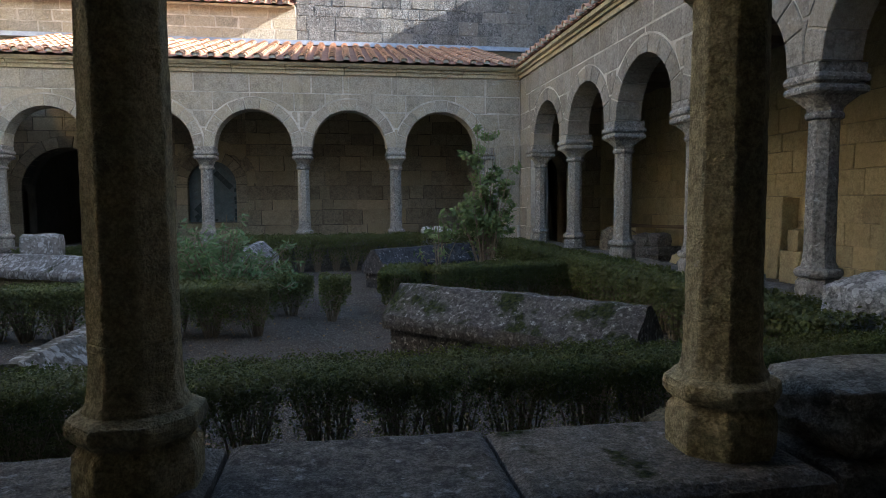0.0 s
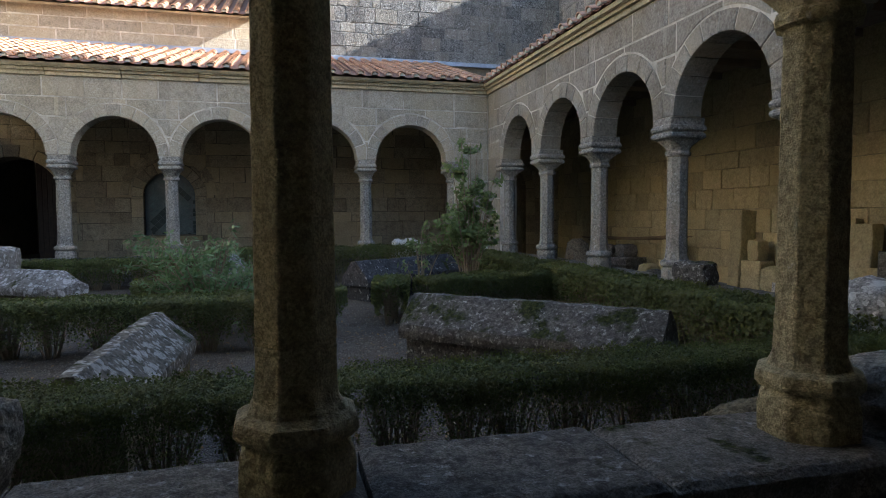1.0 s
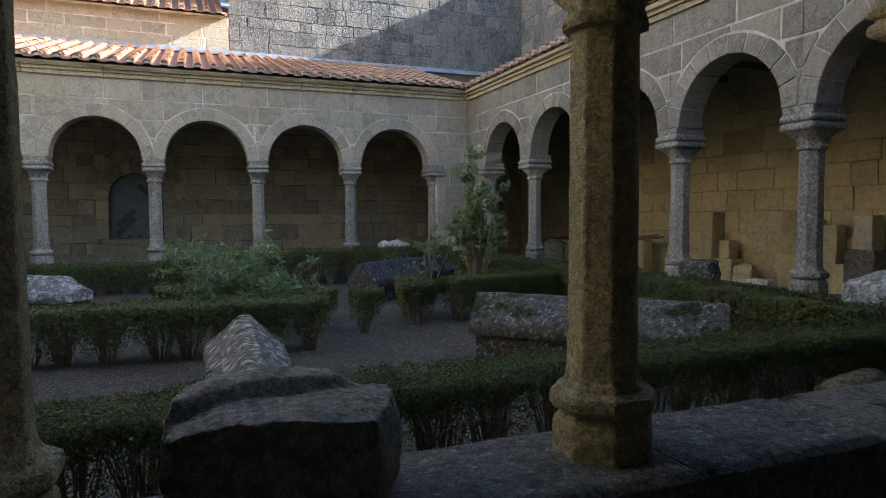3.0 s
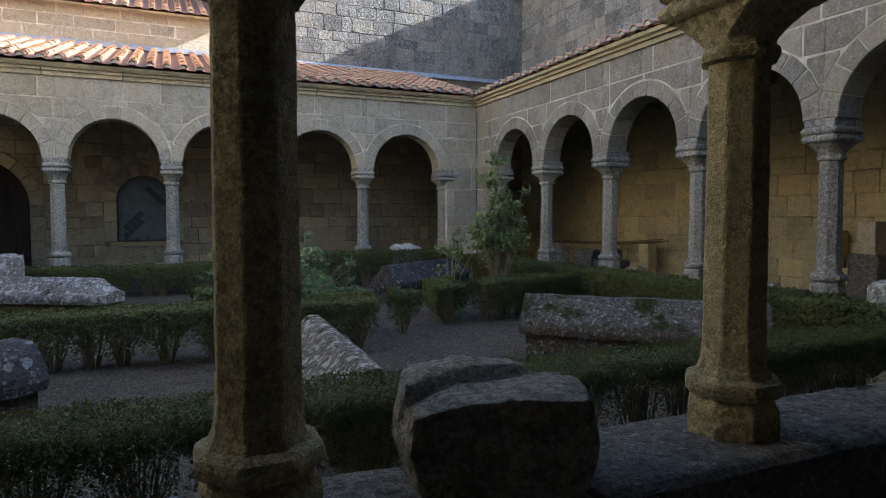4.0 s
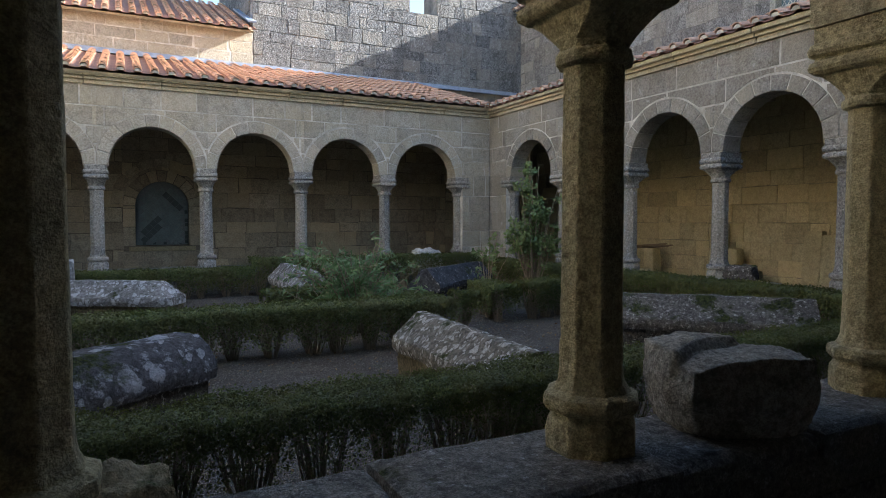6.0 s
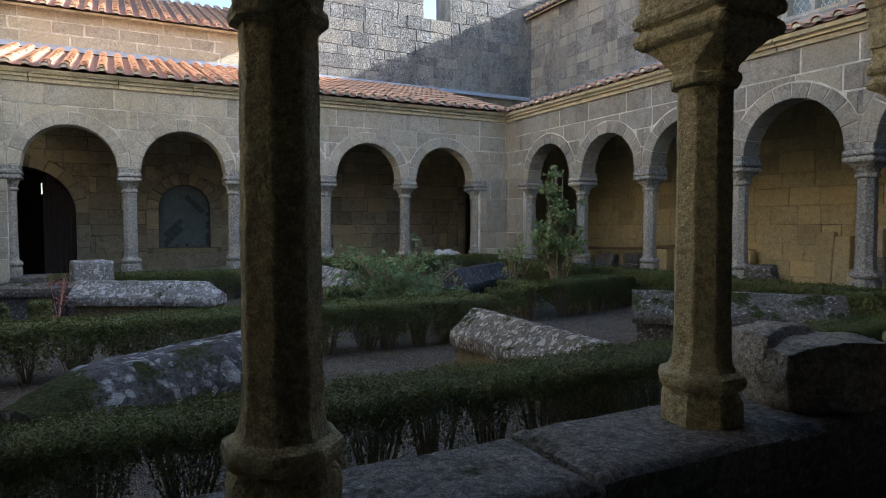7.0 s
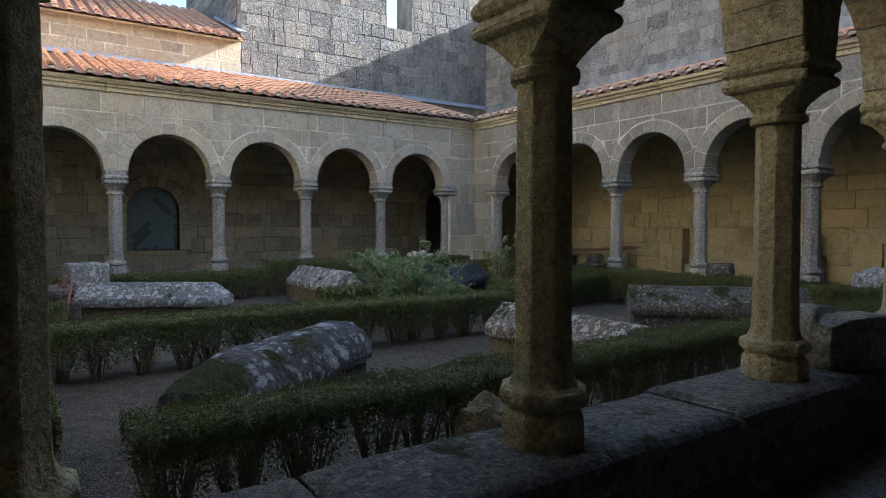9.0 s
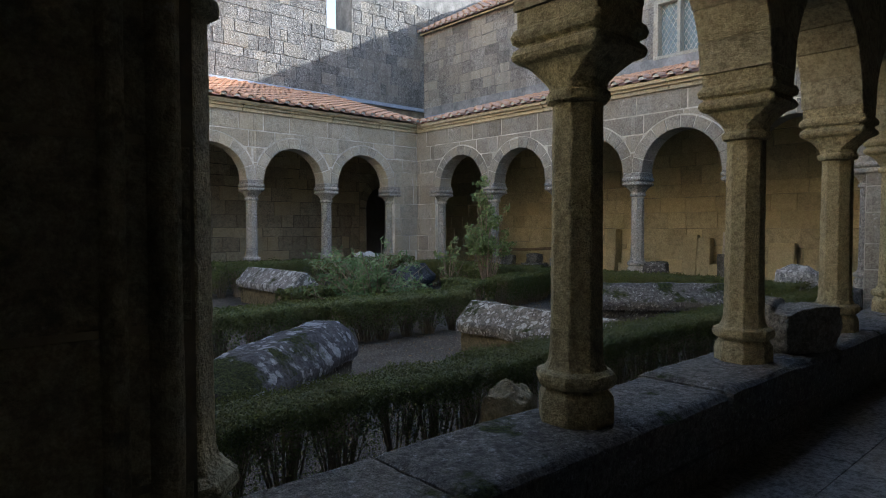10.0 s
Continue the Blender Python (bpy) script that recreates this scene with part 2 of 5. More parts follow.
CEILING = simple("ceiling_boards", (0.32, 0.25, 0.175), (0.22, 0.165, 0.115), 6, 0.8)
GLASS_PALE = simple("glazed_tile_pale", (0.2, 0.25, 0.25), (0.13, 0.175, 0.175), 5, 0.25, 0.001)
GLASS_DARK = simple("glazed_tile_dark", (0.08, 0.105, 0.1), (0.05, 0.07, 0.07), 5, 0.25, 0.001)
LEAD = simple("lead_grid", (0.15, 0.18, 0.18), (0.1, 0.125, 0.125), 20, 0.6, 0.001)
CLEAR_GLASS = bpy.data.materials.new("clear_glass")
CLEAR_GLASS.use_nodes = True
clear = next(n for n in CLEAR_GLASS.node_tree.nodes if n.type == "BSDF_PRINCIPLED")
clear.inputs["Base Color"].default_value = (0.92, 0.97, 0.95, 1.0)
clear.inputs["Roughness"].default_value = 0.03
clear.inputs["Transmission Weight"].default_value = 1.0
BLOOM = simple("red_leaves", (0.3, 0.11, 0.1), (0.2, 0.06, 0.06), 30, 0.7)
RED_STEM = simple("pinkish_stem", (0.5, 0.3, 0.24), (0.36, 0.17, 0.14), 30, 0.7)
BLUE_PAINT = simple("blue_painted_metal", (0.06, 0.1, 0.4), (0.04, 0.07, 0.3), 20, 0.4, 0.001)
BLACK_METAL = simple("black_metal", (0.03, 0.03, 0.032), (0.02, 0.02, 0.022), 20, 0.5, 0.001)
WHITE_STONE = stone("white_stone", (0.7, 0.69, 0.66), (0.55, 0.54, 0.5), (0.35, 0.34, 0.3))


def leaf_material(name, a, b, c):
    m, nt, bsdf, pos, rnd, geo = material(name)
    isl = geo.outputs["Random Per Island"]
    col = mixcol(nt, isl, a, b)
    col = mixcol(nt, ramp(nt, noise_tex(nt, pos, 2.3, 4), 0.4, 0.7), col, c)
    nt.links.new(col, bsdf.inputs["Base Color"])
    bsdf.inputs["Roughness"].default_value = 0.48
    bsdf.inputs["Specular IOR Level"].default_value = 0.4
    tr = nt.nodes.new("ShaderNodeBsdfTranslucent")
    nt.links.new(col, tr.inputs[0])
    mx = nt.nodes.new("ShaderNodeMixShader")
    mx.inputs[0].default_value = 0.38
    out = next(n for n in nt.nodes if n.type == "OUTPUT_MATERIAL")
    nt.links.new(bsdf.outputs[0], mx.inputs[1])
    nt.links.new(tr.outputs[0], mx.inputs[2])
    nt.links.new(mx.outputs[0], out.inputs[0])
    return m


BOX_LEAF = leaf_material("box_leaf", (0.06, 0.088, 0.024), (0.17, 0.195, 0.058), (0.13, 0.132, 0.045))
SHRUB_LEAF = leaf_material("shrub_leaf", (0.13, 0.22, 0.08), (0.26, 0.35, 0.18), (0.17, 0.26, 0.11))
DRY_LEAF = leaf_material('dry_leaf', (0.2, 0.12, 0.05), (0.3, 0.2, 0.08), (0.15, 0.08, 0.035))
ROSE_LEAF = leaf_material("rose_leaf", (0.14, 0.2, 0.08), (0.3, 0.37, 0.15), (0.2, 0.27, 0.1))


# ---- building helpers ----
def mesh_from(name, verts, faces, mat, smooth=False):
    me = bpy.data.meshes.new(name)
    me.from_pydata([tuple(v) for v in verts], [], faces)
    me.materials.append(mat)
    if smooth:
        me.polygons.foreach_set("use_smooth", [True] * len(me.polygons))
    me.update()
    return me


def child(name, me, parent, label=""):
    ob = new(name, me)
    ob.parent = parent
    return tagged(ob, label) if label else ob


def part(name, bm, mat, parent=None, label="", smooth=False):
    bmesh.ops.recalc_face_normals(bm, faces=bm.faces)
    me = bpy.data.meshes.new(name)
    bm.to_mesh(me)
    bm.free()
    me.materials.append(mat)
    if smooth:
        me.polygons.foreach_set("use_smooth", [True] * len(me.polygons))
    return child(name, me, parent, label)


def empty(name, m=None):
    ob = new(name)
    ob.empty_display_size = 0.1
    if m is not None:
        ob.matrix_basis = m
    return ob


def box(bm, x0, x1, y0, y1, z0, z1, bevel=0.0, rough=0.0):
    vs = [bm.verts.new((x, y, z)) for z in (z0, z1) for y in (y0, y1) for x in (x0, x1)]
    fs = [bm.faces.new([vs[i] for i in f]) for f in ((0, 2, 3, 1), (4, 5, 7, 6), (0, 1, 5, 4), (2, 6, 7, 3), (0, 4, 6, 2), (1, 3, 7, 5))]
    if bevel:
        bmesh.ops.bevel(bm, geom=list({e for f in fs for e in f.edges}), offset=bevel, segments=2, affect="EDGES", profile=0.6)
    return bm


def roughen(bm, amount, scale, seed=0.0):
    for v in bm.verts:
        v.co += noise.noise_vector(v.co * scale + Vector((seed, seed * 1.7, seed * 0.3))) * amount
    return bm


def prism(poly, d0, d1, to, mat, inset=0.008, lip=0.008, name="stone"):
    """A dressed stone: a polygon in the wall's plane (u, z), from depth d0 to d1, with worn arrises at both ends."""
    n = len(poly)
    cu, cz = sum(p[0] for p in poly) / n, sum(p[1] for p in poly) / n
    small = []
    for u, z in poly:
        d = math.hypot(u - cu, z - cz) or 1
        k = max(0.5, 1 - inset * 1.4 / d)
        small.append((cu + (u - cu) * k, cz + (z - cz) * k))
    rings = [(small, d0), (poly, d0 + lip), (poly, d1 - lip), (small, d1)]
    verts = [to(u, d, z) for ring, d in rings for u, z in ring]
    faces = [tuple(range(n))[::-1], tuple(range(3 * n, 4 * n))]
    for r in range(3):
        faces += [(r * n + i, r * n + (i + 1) % n, (r + 1) * n + (i + 1) % n, (r + 1) * n + i) for i in range(n)]
    a, b, c = (to(1, 0, 0) - to(0, 0, 0)), (to(0, 1, 0) - to(0, 0, 0)), (to(0, 0, 1) - to(0, 0, 0))
    if a.cross(b).dot(c) > 0:
        faces = [f[::-1] for f in faces]
    return mesh_from(name, verts, faces, mat)


def strip_wall(name, us_lows, top, d0, d1, to, mat):
    """A wall in one mesh, with its underside following the openings."""
    bm = bmesh.new()
    cols = []
    for u, low in us_lows:
        cols.append([bm.verts.new(to(u, d, z)) for d, z in ((d0, low), (d0, top), (d1, top), (d1, low))])
    for a, b in zip(cols, cols[1:]):
        same = (a[0].co - b[0].co).length < 1e-6
        for i in range(4):
            q = (a[i], b[i], b[(i + 1) % 4], a[(i + 1) % 4])
            if same or (i == 1 and (a[1].co - b[1].co).length < 1e-6):
                continue
            if (a[1].co - b[1].co).length < 1e-6 and i != 3:
                continue
            bm.faces.new(q)
    bm.faces.new(cols[0])
    bm.faces.new(cols[-1][::-1])
    return part(name, bm, mat)


class Opening:
    """An arched opening (round head) of half width r about c, springing at s, from bottom up."""

    def __init__(self, c, r, s, bottom=-1.0):
        self.c, self.r, self.s, self.bottom = c, r, s, bottom

    def low(self, u, grow=0.0):
        r = self.r + grow
        if abs(u - self.c) >= r:
            return None
        return self.s + math.sqrt(r * r - (u - self.c) ** 2)


def voussoirs(op, ring, count, d0, d1, to, mat, parent, limit=None, rng=random, gap=0.007, name="voussoir"):
    for k in range(count):
        a0, a1 = math.pi * k / count, math.pi * (k + 1) / count
        g = gap / op.r
        angs = [a0 + g + (a1 - a0 - 2 * g) * j / 3 for j in range(4)]
        outer_r = op.r + ring * rng.uniform(0.92, 1.06)

        def out(a):
            ro = outer_r
            if limit and abs(math.cos(a)) > 1e-6:
                ro = min(ro, (limit - 0.006) / abs(math.cos(a)))
            return ro

        poly = [(op.c + op.r * math.cos(a), op.s + op.r * math.sin(a)) for a in angs]
        poly += [(op.c + out(a) * math.cos(a), op.s + out(a) * math.sin(a)) for a in angs[::-1]]
        pr = rng.uniform(0, 0.007)
        child(name, prism(poly, d0 - pr, d1, to, mat, name=name), parent)


def ashlar(u0, u1, courses, z0, widths, d0, d1, to, mat, parent, rng, openings=(), grow=0.0, gap=0.006, floor_of=None, prouds=0.008, name="stone", skew=0.0):
    """Coursed blocks: each a stone of its own, cut round the openings."""
    z = z0
    for h in courses:
        u = u0 - rng.uniform(0, widths[1]) * 0.6
        while u < u1:
            w = rng.uniform(*widths)
            a, b = max(u, u0) + gap, min(u + w, u1) - gap
            u += w
            if b - a < 0.05:
                continue
            cuts = sorted({a, b} | {q for o in openings for q in (o.c - o.r - grow, o.c, o.c + o.r + grow) if a + 0.02 < q < b - 0.02})
            sk = [rng.uniform(-skew, skew) for _ in range(4)]
            for p, q in zip(cuts, cuts[1:]):
                zl, zt = z + gap, z + h - gap
                op = next((o for o in openings if abs((p + q) / 2 - o.c) < o.r + grow), None)
                if op is None:
                    poly = [(p + sk[0], zl + sk[1]), (q + sk[2], zl), (q, zt + sk[3]), (p, zt)]
                else:
                    if zl > op.s + op.r + grow or zt < op.bottom - grow:
                        poly = [(p, zl), (q, zl), (q, zt), (p, zt)]
                    else:
                        pts = []
                        for j in range(9):
                            uu = p + (q - p) * j / 8
                            lo = op.low(uu, grow)
                            lo = zl if lo is None else max(zl, lo + gap)
                            if lo < zt - 0.012:
                                pts.append((uu, lo))
                        if len(pts) < 2 or pts[-1][0] - pts[0][0] < 0.03:
                            continue
                        poly = pts + [(pts[-1][0], zt), (pts[0][0], zt)]
                        flat = [pt for pt in pts if pt[1] <= zl + 1e-6]
                        if len(flat) == len(pts):
                            poly = [(p, zl), (q, zl), (q, zt), (p, zt)]
                child(name, prism(poly, d0 - rng.uniform(0, prouds), d1, to, mat, name=name), parent)
        z += h


def ring8(hx, hy, c):
    return [(hx - c, -hy), (hx, -hy + c), (hx, hy - c), (hx - c, hy), (-hx + c, hy), (-hx, hy - c), (-hx, -hy + c), (-hx + c, -hy)]


def loft(rings, seed=0.0, amount=0.0, fine=1):
    """Rings of (half x, half y, chamfer, z), joined; each side split, and the skin made uneven."""
    bm = bmesh.new()
    loops = []
    for (hx, hy, c, z) in rings:
        base = ring8(hx, hy, c)
        pts = []
        for i, p in enumerate(base):
            q = base[(i + 1) % 8]
            L = math.hypot(q[0] - p[0], q[1] - p[1])
            e = min(0.3, 0.005 / max(L, 1e-4))
            for f in (e, 0.5, 1 - e):
                pts.append((p[0] + (q[0] - p[0]) * f, p[1] + (q[1] - p[1]) * f))
        loops.append([bm.verts.new((x, y, z)) for x, y in pts])
    n = len(loops[0])
    for a, b in zip(loops, loops[1:]):
        for i in range(n):
            bm.faces.new((a[i], a[(i + 1) % n], b[(i + 1) % n], b[i]))
    bm.faces.new(loops[0][::-1])
    bm.faces.new(loops[-1])
    if amount:
        roughen(bm, amount * 0.55, 11.0, seed)
        roughen(bm, amount * 0.8, 45.0, seed + 3)
    return bm


R8 = 2 - math.sqrt(2)
TOP = 0.49            # top of the parapets
SPRING = 2.41         # where the arches spring
RAD = 0.745
THICK = 0.46


def octa(r, z):
    return (r, r, r * R8, z)


def column(mat, seed):
    """An octagonal column on the parapet, the wall running along x: base with a roll, shaft, waisted capital with two rolls."""
    ob = empty("column")
    rs = [octa(0.166, TOP - 0.03), octa(0.169, TOP + 0.01), octa(0.169, TOP + 0.085), octa(0.164, TOP + 0.115), octa(0.15, TOP + 0.135), octa(0.143, TOP + 0.148)]
    part("plinth", loft(rs, seed, 0.004), mat, ob)
    rs = [octa(0.143, TOP + 0.148), octa(0.164, TOP + 0.155), octa(0.178, TOP + 0.175), octa(0.181, TOP + 0.195), octa(0.175, TOP + 0.217), octa(0.158, TOP + 0.229), octa(0.142, TOP + 0.233), octa(0.137, TOP + 0.245)]
    part("base_roll", loft(rs, seed + 1, 0.004), mat, ob)
    rs = [octa(0.137, TOP + 0.245), octa(0.128, TOP + 0.262), octa(0.123, TOP + 0.285), octa(0.12, TOP + 0.32), octa(0.1185, TOP + 0.36), octa(0.118, TOP + 0.4), octa(0.1178, TOP + 0.428), octa(0.115, TOP + 0.43)]
    part("shaft_foot", loft(rs, seed + 6, 0.0035), mat, ob)
    rs = [octa(0.1145, TOP + 0.43), octa(0.1165, TOP + 0.434)] + [octa(0.1165 - 0.0045 * k / 30, TOP + 0.436 + (1.965 - TOP - 0.436) * k / 30) for k in range(31)]
    part("shaft", loft(rs, seed + 2, 0.0035), mat, ob)
    hx, hy = 0.192, 0.24
    rs = [octa(0.113, 1.965), octa(0.138, 1.975), octa(0.144, 1.995), octa(0.14, 2.015), octa(0.126, 2.028)]
    for k in range(1, 6):
        f = k / 5
        g = f ** 1.6
        rs.append((0.126 + (hx - 0.03 - 0.126) * g, 0.126 + (hy - 0.03 - 0.126) * g, 0.126 * R8 * (1 - f) + 0.02, 2.028 + 0.132 * f))
    rs += [(hx - 0.012, hy - 0.012, 0.02, 2.165), (hx + 0.008, hy + 0.008, 0.02, 2.18), (hx + 0.014, hy + 0.014, 0.02, 2.2), (hx + 0.006, hy + 0.006, 0.02, 2.225), (hx - 0.012, hy - 0.012, 0.02, 2.238),
           (hx - 0.012, hy - 0.012, 0.02, 2.25), (hx + 0.012, hy + 0.012, 0.02, 2.265), (hx + 0.018, hy + 0.018, 0.02, 2.29), (hx + 0.008, hy + 0.008, 0.02, 2.318), (hx - 0.01, hy - 0.01, 0.015, 2.33), (hx - 0.008, hy - 0.008, 0.01, SPRING)]
    part("capital", loft(rs, seed + 4, 0.004), mat, ob)
    return tagged(ob, "octagonal granite column with rolled base and waisted capital", "column", "cloister columns")


# ---- the four arcades ----
def arcade(tag, centres, u0, u1, axis_d, to, mat, col_mat, turn, seed, col_us, mortar=None, pointing=0.012, front=0.21, back=0.16):
    rng = random.Random(seed)
    ops = [Opening(c, RAD, SPRING, TOP) for c in centres]
    d0, d1 = axis_d - front, axis_d + back
    ul = [(u0, -0.05), (col_us[0], -0.05), (col_us[0], SPRING)]
    for o in ops:
        for k in range(25):
            a = math.pi * (1 - k / 24)
            ul.append((o.c + (o.r + 0.02) * math.cos(a), o.s + (o.r + 0.02) * math.sin(a)))
        ul.append((o.c + o.r + 0.02, SPRING))
    ul += [(col_us[-1], SPRING), (col_us[-1], -0.05), (u1, -0.05)]
    wall = strip_wall("wall_" + tag, ul, 3.86, d0 + 0.004, d1 - 0.004, to, mortar or MORTAR)
    tagged(wall, "granite arcade wall with round arches and white pointing", "wall", kind="structure")
    for o in ops:
        voussoirs(o, 0.222, rng.choice((9, 10, 11)), d0 - 0.006, d1, to, mat, wall, limit=0.95, rng=rng, gap=pointing * 0.6)
    ashlar(u0, u1, (0.37, 0.33, 0.36, 0.38), 2.42, (0.5, 1.15), d0, d1, to, mat, wall, rng, ops, 0.238, gap=pointing, skew=0.035)
    ends = ((u0, col_us[0]), (col_us[-1], u1))
    for a, b in ends:
        ashlar(a, b, (0.4, 0.42, 0.38, 0.45, 0.38, 0.5), -0.05, (0.3, 0.7), d0, d1, to, mat, wall, rng)
    # cornice in three steps, butted lengths
    u = u0
    while u < u1:
        w = min(rng.uniform(0.9, 1.5), u1 - u)
        for za, zb, out in ((3.855, 3.93, 0.05), (3.93, 3.985, 0.1), (3.985, 4.05, 0.16)):
            child("cornice_stone", prism([(u + 0.003, za), (u + w - 0.003, za), (u + w - 0.003, zb), (u + 0.003, zb)], d0 - out, d1, to, CORNICE if mortar is None else NEAR_GRANITE, 0.006, 0.012), wall)
        u += w
    # parapet between the end piers
    d0, d1 = axis_d - THICK / 2, axis_d + THICK / 2
    a, b = col_us[0], col_us[-1]
    bm = bmesh.new()
    ps = [to(u, d, z) for z in (-0.06, TOP - 0.135) for d in (d0 - 0.0, d1 + 0.0) for u in (a, b)]
    vs = [bm.verts.new(p) for p in ps]
    for f in ((0, 2, 3, 1), (4, 5, 7, 6), (0, 1, 5, 4), (2, 6, 7, 3), (0, 4, 6, 2), (1, 3, 7, 5)):
        bm.faces.new([vs[i] for i in f])
    para = part("parapet_" + tag, bm, MORTAR_DARK)
    tagged(para, "low granite parapet with worn coping slabs", "parapet", kind="structure")
    ashlar(a, b, (0.22, 0.2), -0.06, (0.4, 0.9), d0 - 0.012, d1 + 0.012, to, COPING, para, rng)
    u = a
    while u < b - 0.02:
        w = rng.uniform(0.75, 1.15)
        if b - (u + w) < 0.4:
            w = b - u
        bm = bmesh.new()
        nu, nd = max(4, int(w / 0.04)), 13
        o0, o1 = rng.uniform(0.035, 0.075), rng.uniform(0.035, 0.075)
        dz = rng.uniform(-0.016, 0.006)
        box(bm, u + 0.009, u + w - 0.009, d0 - o0, d1 + o1, TOP - 0.135, TOP + dz)
        bmesh.ops.subdivide_edges(bm, edges=[e for e in bm.edges if abs(e.verts[0].co.x - e.verts[1].co.x) > 0.1], cuts=nu, use_grid_fill=True)
        bmesh.ops.subdivide_edges(bm, edges=[e for e in bm.edges if abs(e.verts[0].co.y - e.verts[1].co.y) > 0.1], cuts=nd, use_grid_fill=True)
        for v in bm.verts:
            x = v.co
            mid_d = (d0 + d1) / 2
            half_d = (d1 - d0) / 2 + 0.06
            q = (x.y - mid_d) / half_d
            x.y = mid_d + half_d * (math.copysign(abs(q) ** 0.6, q) if abs(q) < 1 else q)
            edge = min(x.y - (d0 - o0), d1 + o1 - x.y, x.x - u, u + w - x.x)
            if x.z > TOP - 0.08:
                x.z -= 0.03 * max(0, 1 - edge / 0.05) ** 2 + 0.008 * (noise.noise(Vector((x.x * 5, x.y * 5, seed))) + 0.5) + 0.004 * noise.noise(Vector((x.x * 21, x.y * 21, seed)))
            x.y += 0.012 * noise.noise(Vector((x.x * 3.0, x.y * 9, x.z * 4 + seed)))
        for v in bm.verts:
            v.co = to(*v.co)
        part("coping_slab", bm, COPING, para, smooth=False)
        u += w
    proto = column(col_mat, seed)
    first = True
    for cu in col_us:
        m = Matrix.Translation(to(cu, axis_d, 0)) @ pose(0, 0, 0, 0, 0, turn)
        if first:
            proto.matrix_basis = m
            first = False
        else:
            copy_thing(proto, m)
    return wall


def along_x(u, d, z):
    return Vector((u, d, z))


def along_x_near(u, d, z):
    return Vector((u, 2 * 2.01 - d, z))


def along_y(u, d, z):
    return Vector((d, u, z))


def along_y_left(u, d, z):
    return Vector((-7.47 * 2 - d, u, z))


FX = [-6.63 + 1.9 * i for i in range(6)]
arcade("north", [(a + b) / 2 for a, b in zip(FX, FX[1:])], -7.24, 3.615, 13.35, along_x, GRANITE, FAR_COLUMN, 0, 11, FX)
NX = [-6.415 + 1.88 * i for i in range(6)]
arcade("south", [(a + b) / 2 for a, b in zip(NX, NX[1:])], -7.24, 3.615, 2.01, along_x_near, NEAR_GRANITE, COLUMN, 0, 12, NX, MORTAR_WARM, 0.006, THICK / 2, THICK / 2)
south_wall = bpy.data.objects["wall_south"]
for x, y, r in ((-6.485, 1.795, 0.042), (-6.6, 1.785, 0.03)):
    roll = part("roll_moulding", loft([octa(r * 1.35, 0.0), octa(r * 1.35, 0.3), octa(r, 0.34)] + [octa(r, 0.34 + (SPRING - 0.34) * k / 12) for k in range(1, 13)], 7.0, 0.003), NEAR_GRANITE, south_wall)
    roll.matrix_basis = pose(x, y, 0.0)
RY = [2.92 + 1.9 * i for i in range(6)]
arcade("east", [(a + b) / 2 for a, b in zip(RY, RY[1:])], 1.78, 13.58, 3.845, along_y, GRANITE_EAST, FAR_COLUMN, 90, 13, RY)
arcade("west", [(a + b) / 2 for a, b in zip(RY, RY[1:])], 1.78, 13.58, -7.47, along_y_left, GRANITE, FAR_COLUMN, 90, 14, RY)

# ---- outer walls ----
YB, XB, XL, YN = 16.98, 7.1, -11.1, -1.6
rng = random.Random(5)


def plain_wall(name, us_lows, top, d0, d1, to, mat, label):
    return tagged(strip_wall(name, us_lows, top, d0, d1, to, mat), label, "wall", kind="structure")


def lows(u0, u1, ops, base=-0.06):
    ul = [(u0, base)]
    for o in ops:
        ul.append((o.c - o.r, base))
        for k in range(21):
            a = math.pi * (1 - k / 20)
            ul.append((o.c + o.r * math.cos(a), o.s + o.r * math.sin(a)))
        ul.append((o.c + o.r, base))
    ul.append((u1, base))
    return ul


big_door = Opening(-6.85, 1.06, 1.62)
niche = Opening(-3.44, 0.6, 1.76, 0.78)
corner_door = Opening(5.35, 0.72, 2.0)
wall = plain_wall("wall_north_back", lows(XL, XB, [big_door, niche, corner_door]), 5.42, YB, YB + 0.7, along_x, MORTAR_NORTH, "brownish granite back wall of coursed ashlar")
for o in (big_door, niche, corner_door):
    voussoirs(o, 0.27, 11, YB - 0.045, YB + 0.3, along_x, NORTH_ASHLAR, wall, rng=rng)
ashlar(XL, XB, [rng.uniform(0.24, 0.4) for _ in range(14)], -0.06, (0.28, 0.85), YB - 0.012, YB + 0.05, along_x, NORTH_ASHLAR, wall, rng, [big_door, niche, corner_door], 0.27, gap=0.006, prouds=0.026, skew=0.02)
for o in (big_door, corner_door, niche):
    for sgn in (-1, 1):
        z = max(-0.06, o.bottom)
        while z < o.s - 0.05:
            h = min(rng.uniform(0.35, 0.55), o.s - z)
            a, b = sorted((o.c + sgn * o.r, o.c + sgn * (o.r + 0.27)))
            child("jamb_stone", prism([(a, z + 0.005), (b, z + 0.005), (b, z + h - 0.005), (a, z + h - 0.005)], YB - 0.045, YB + 0.3, along_x, NORTH_ASHLAR, name="jamb_stone"), wall)
            z += h

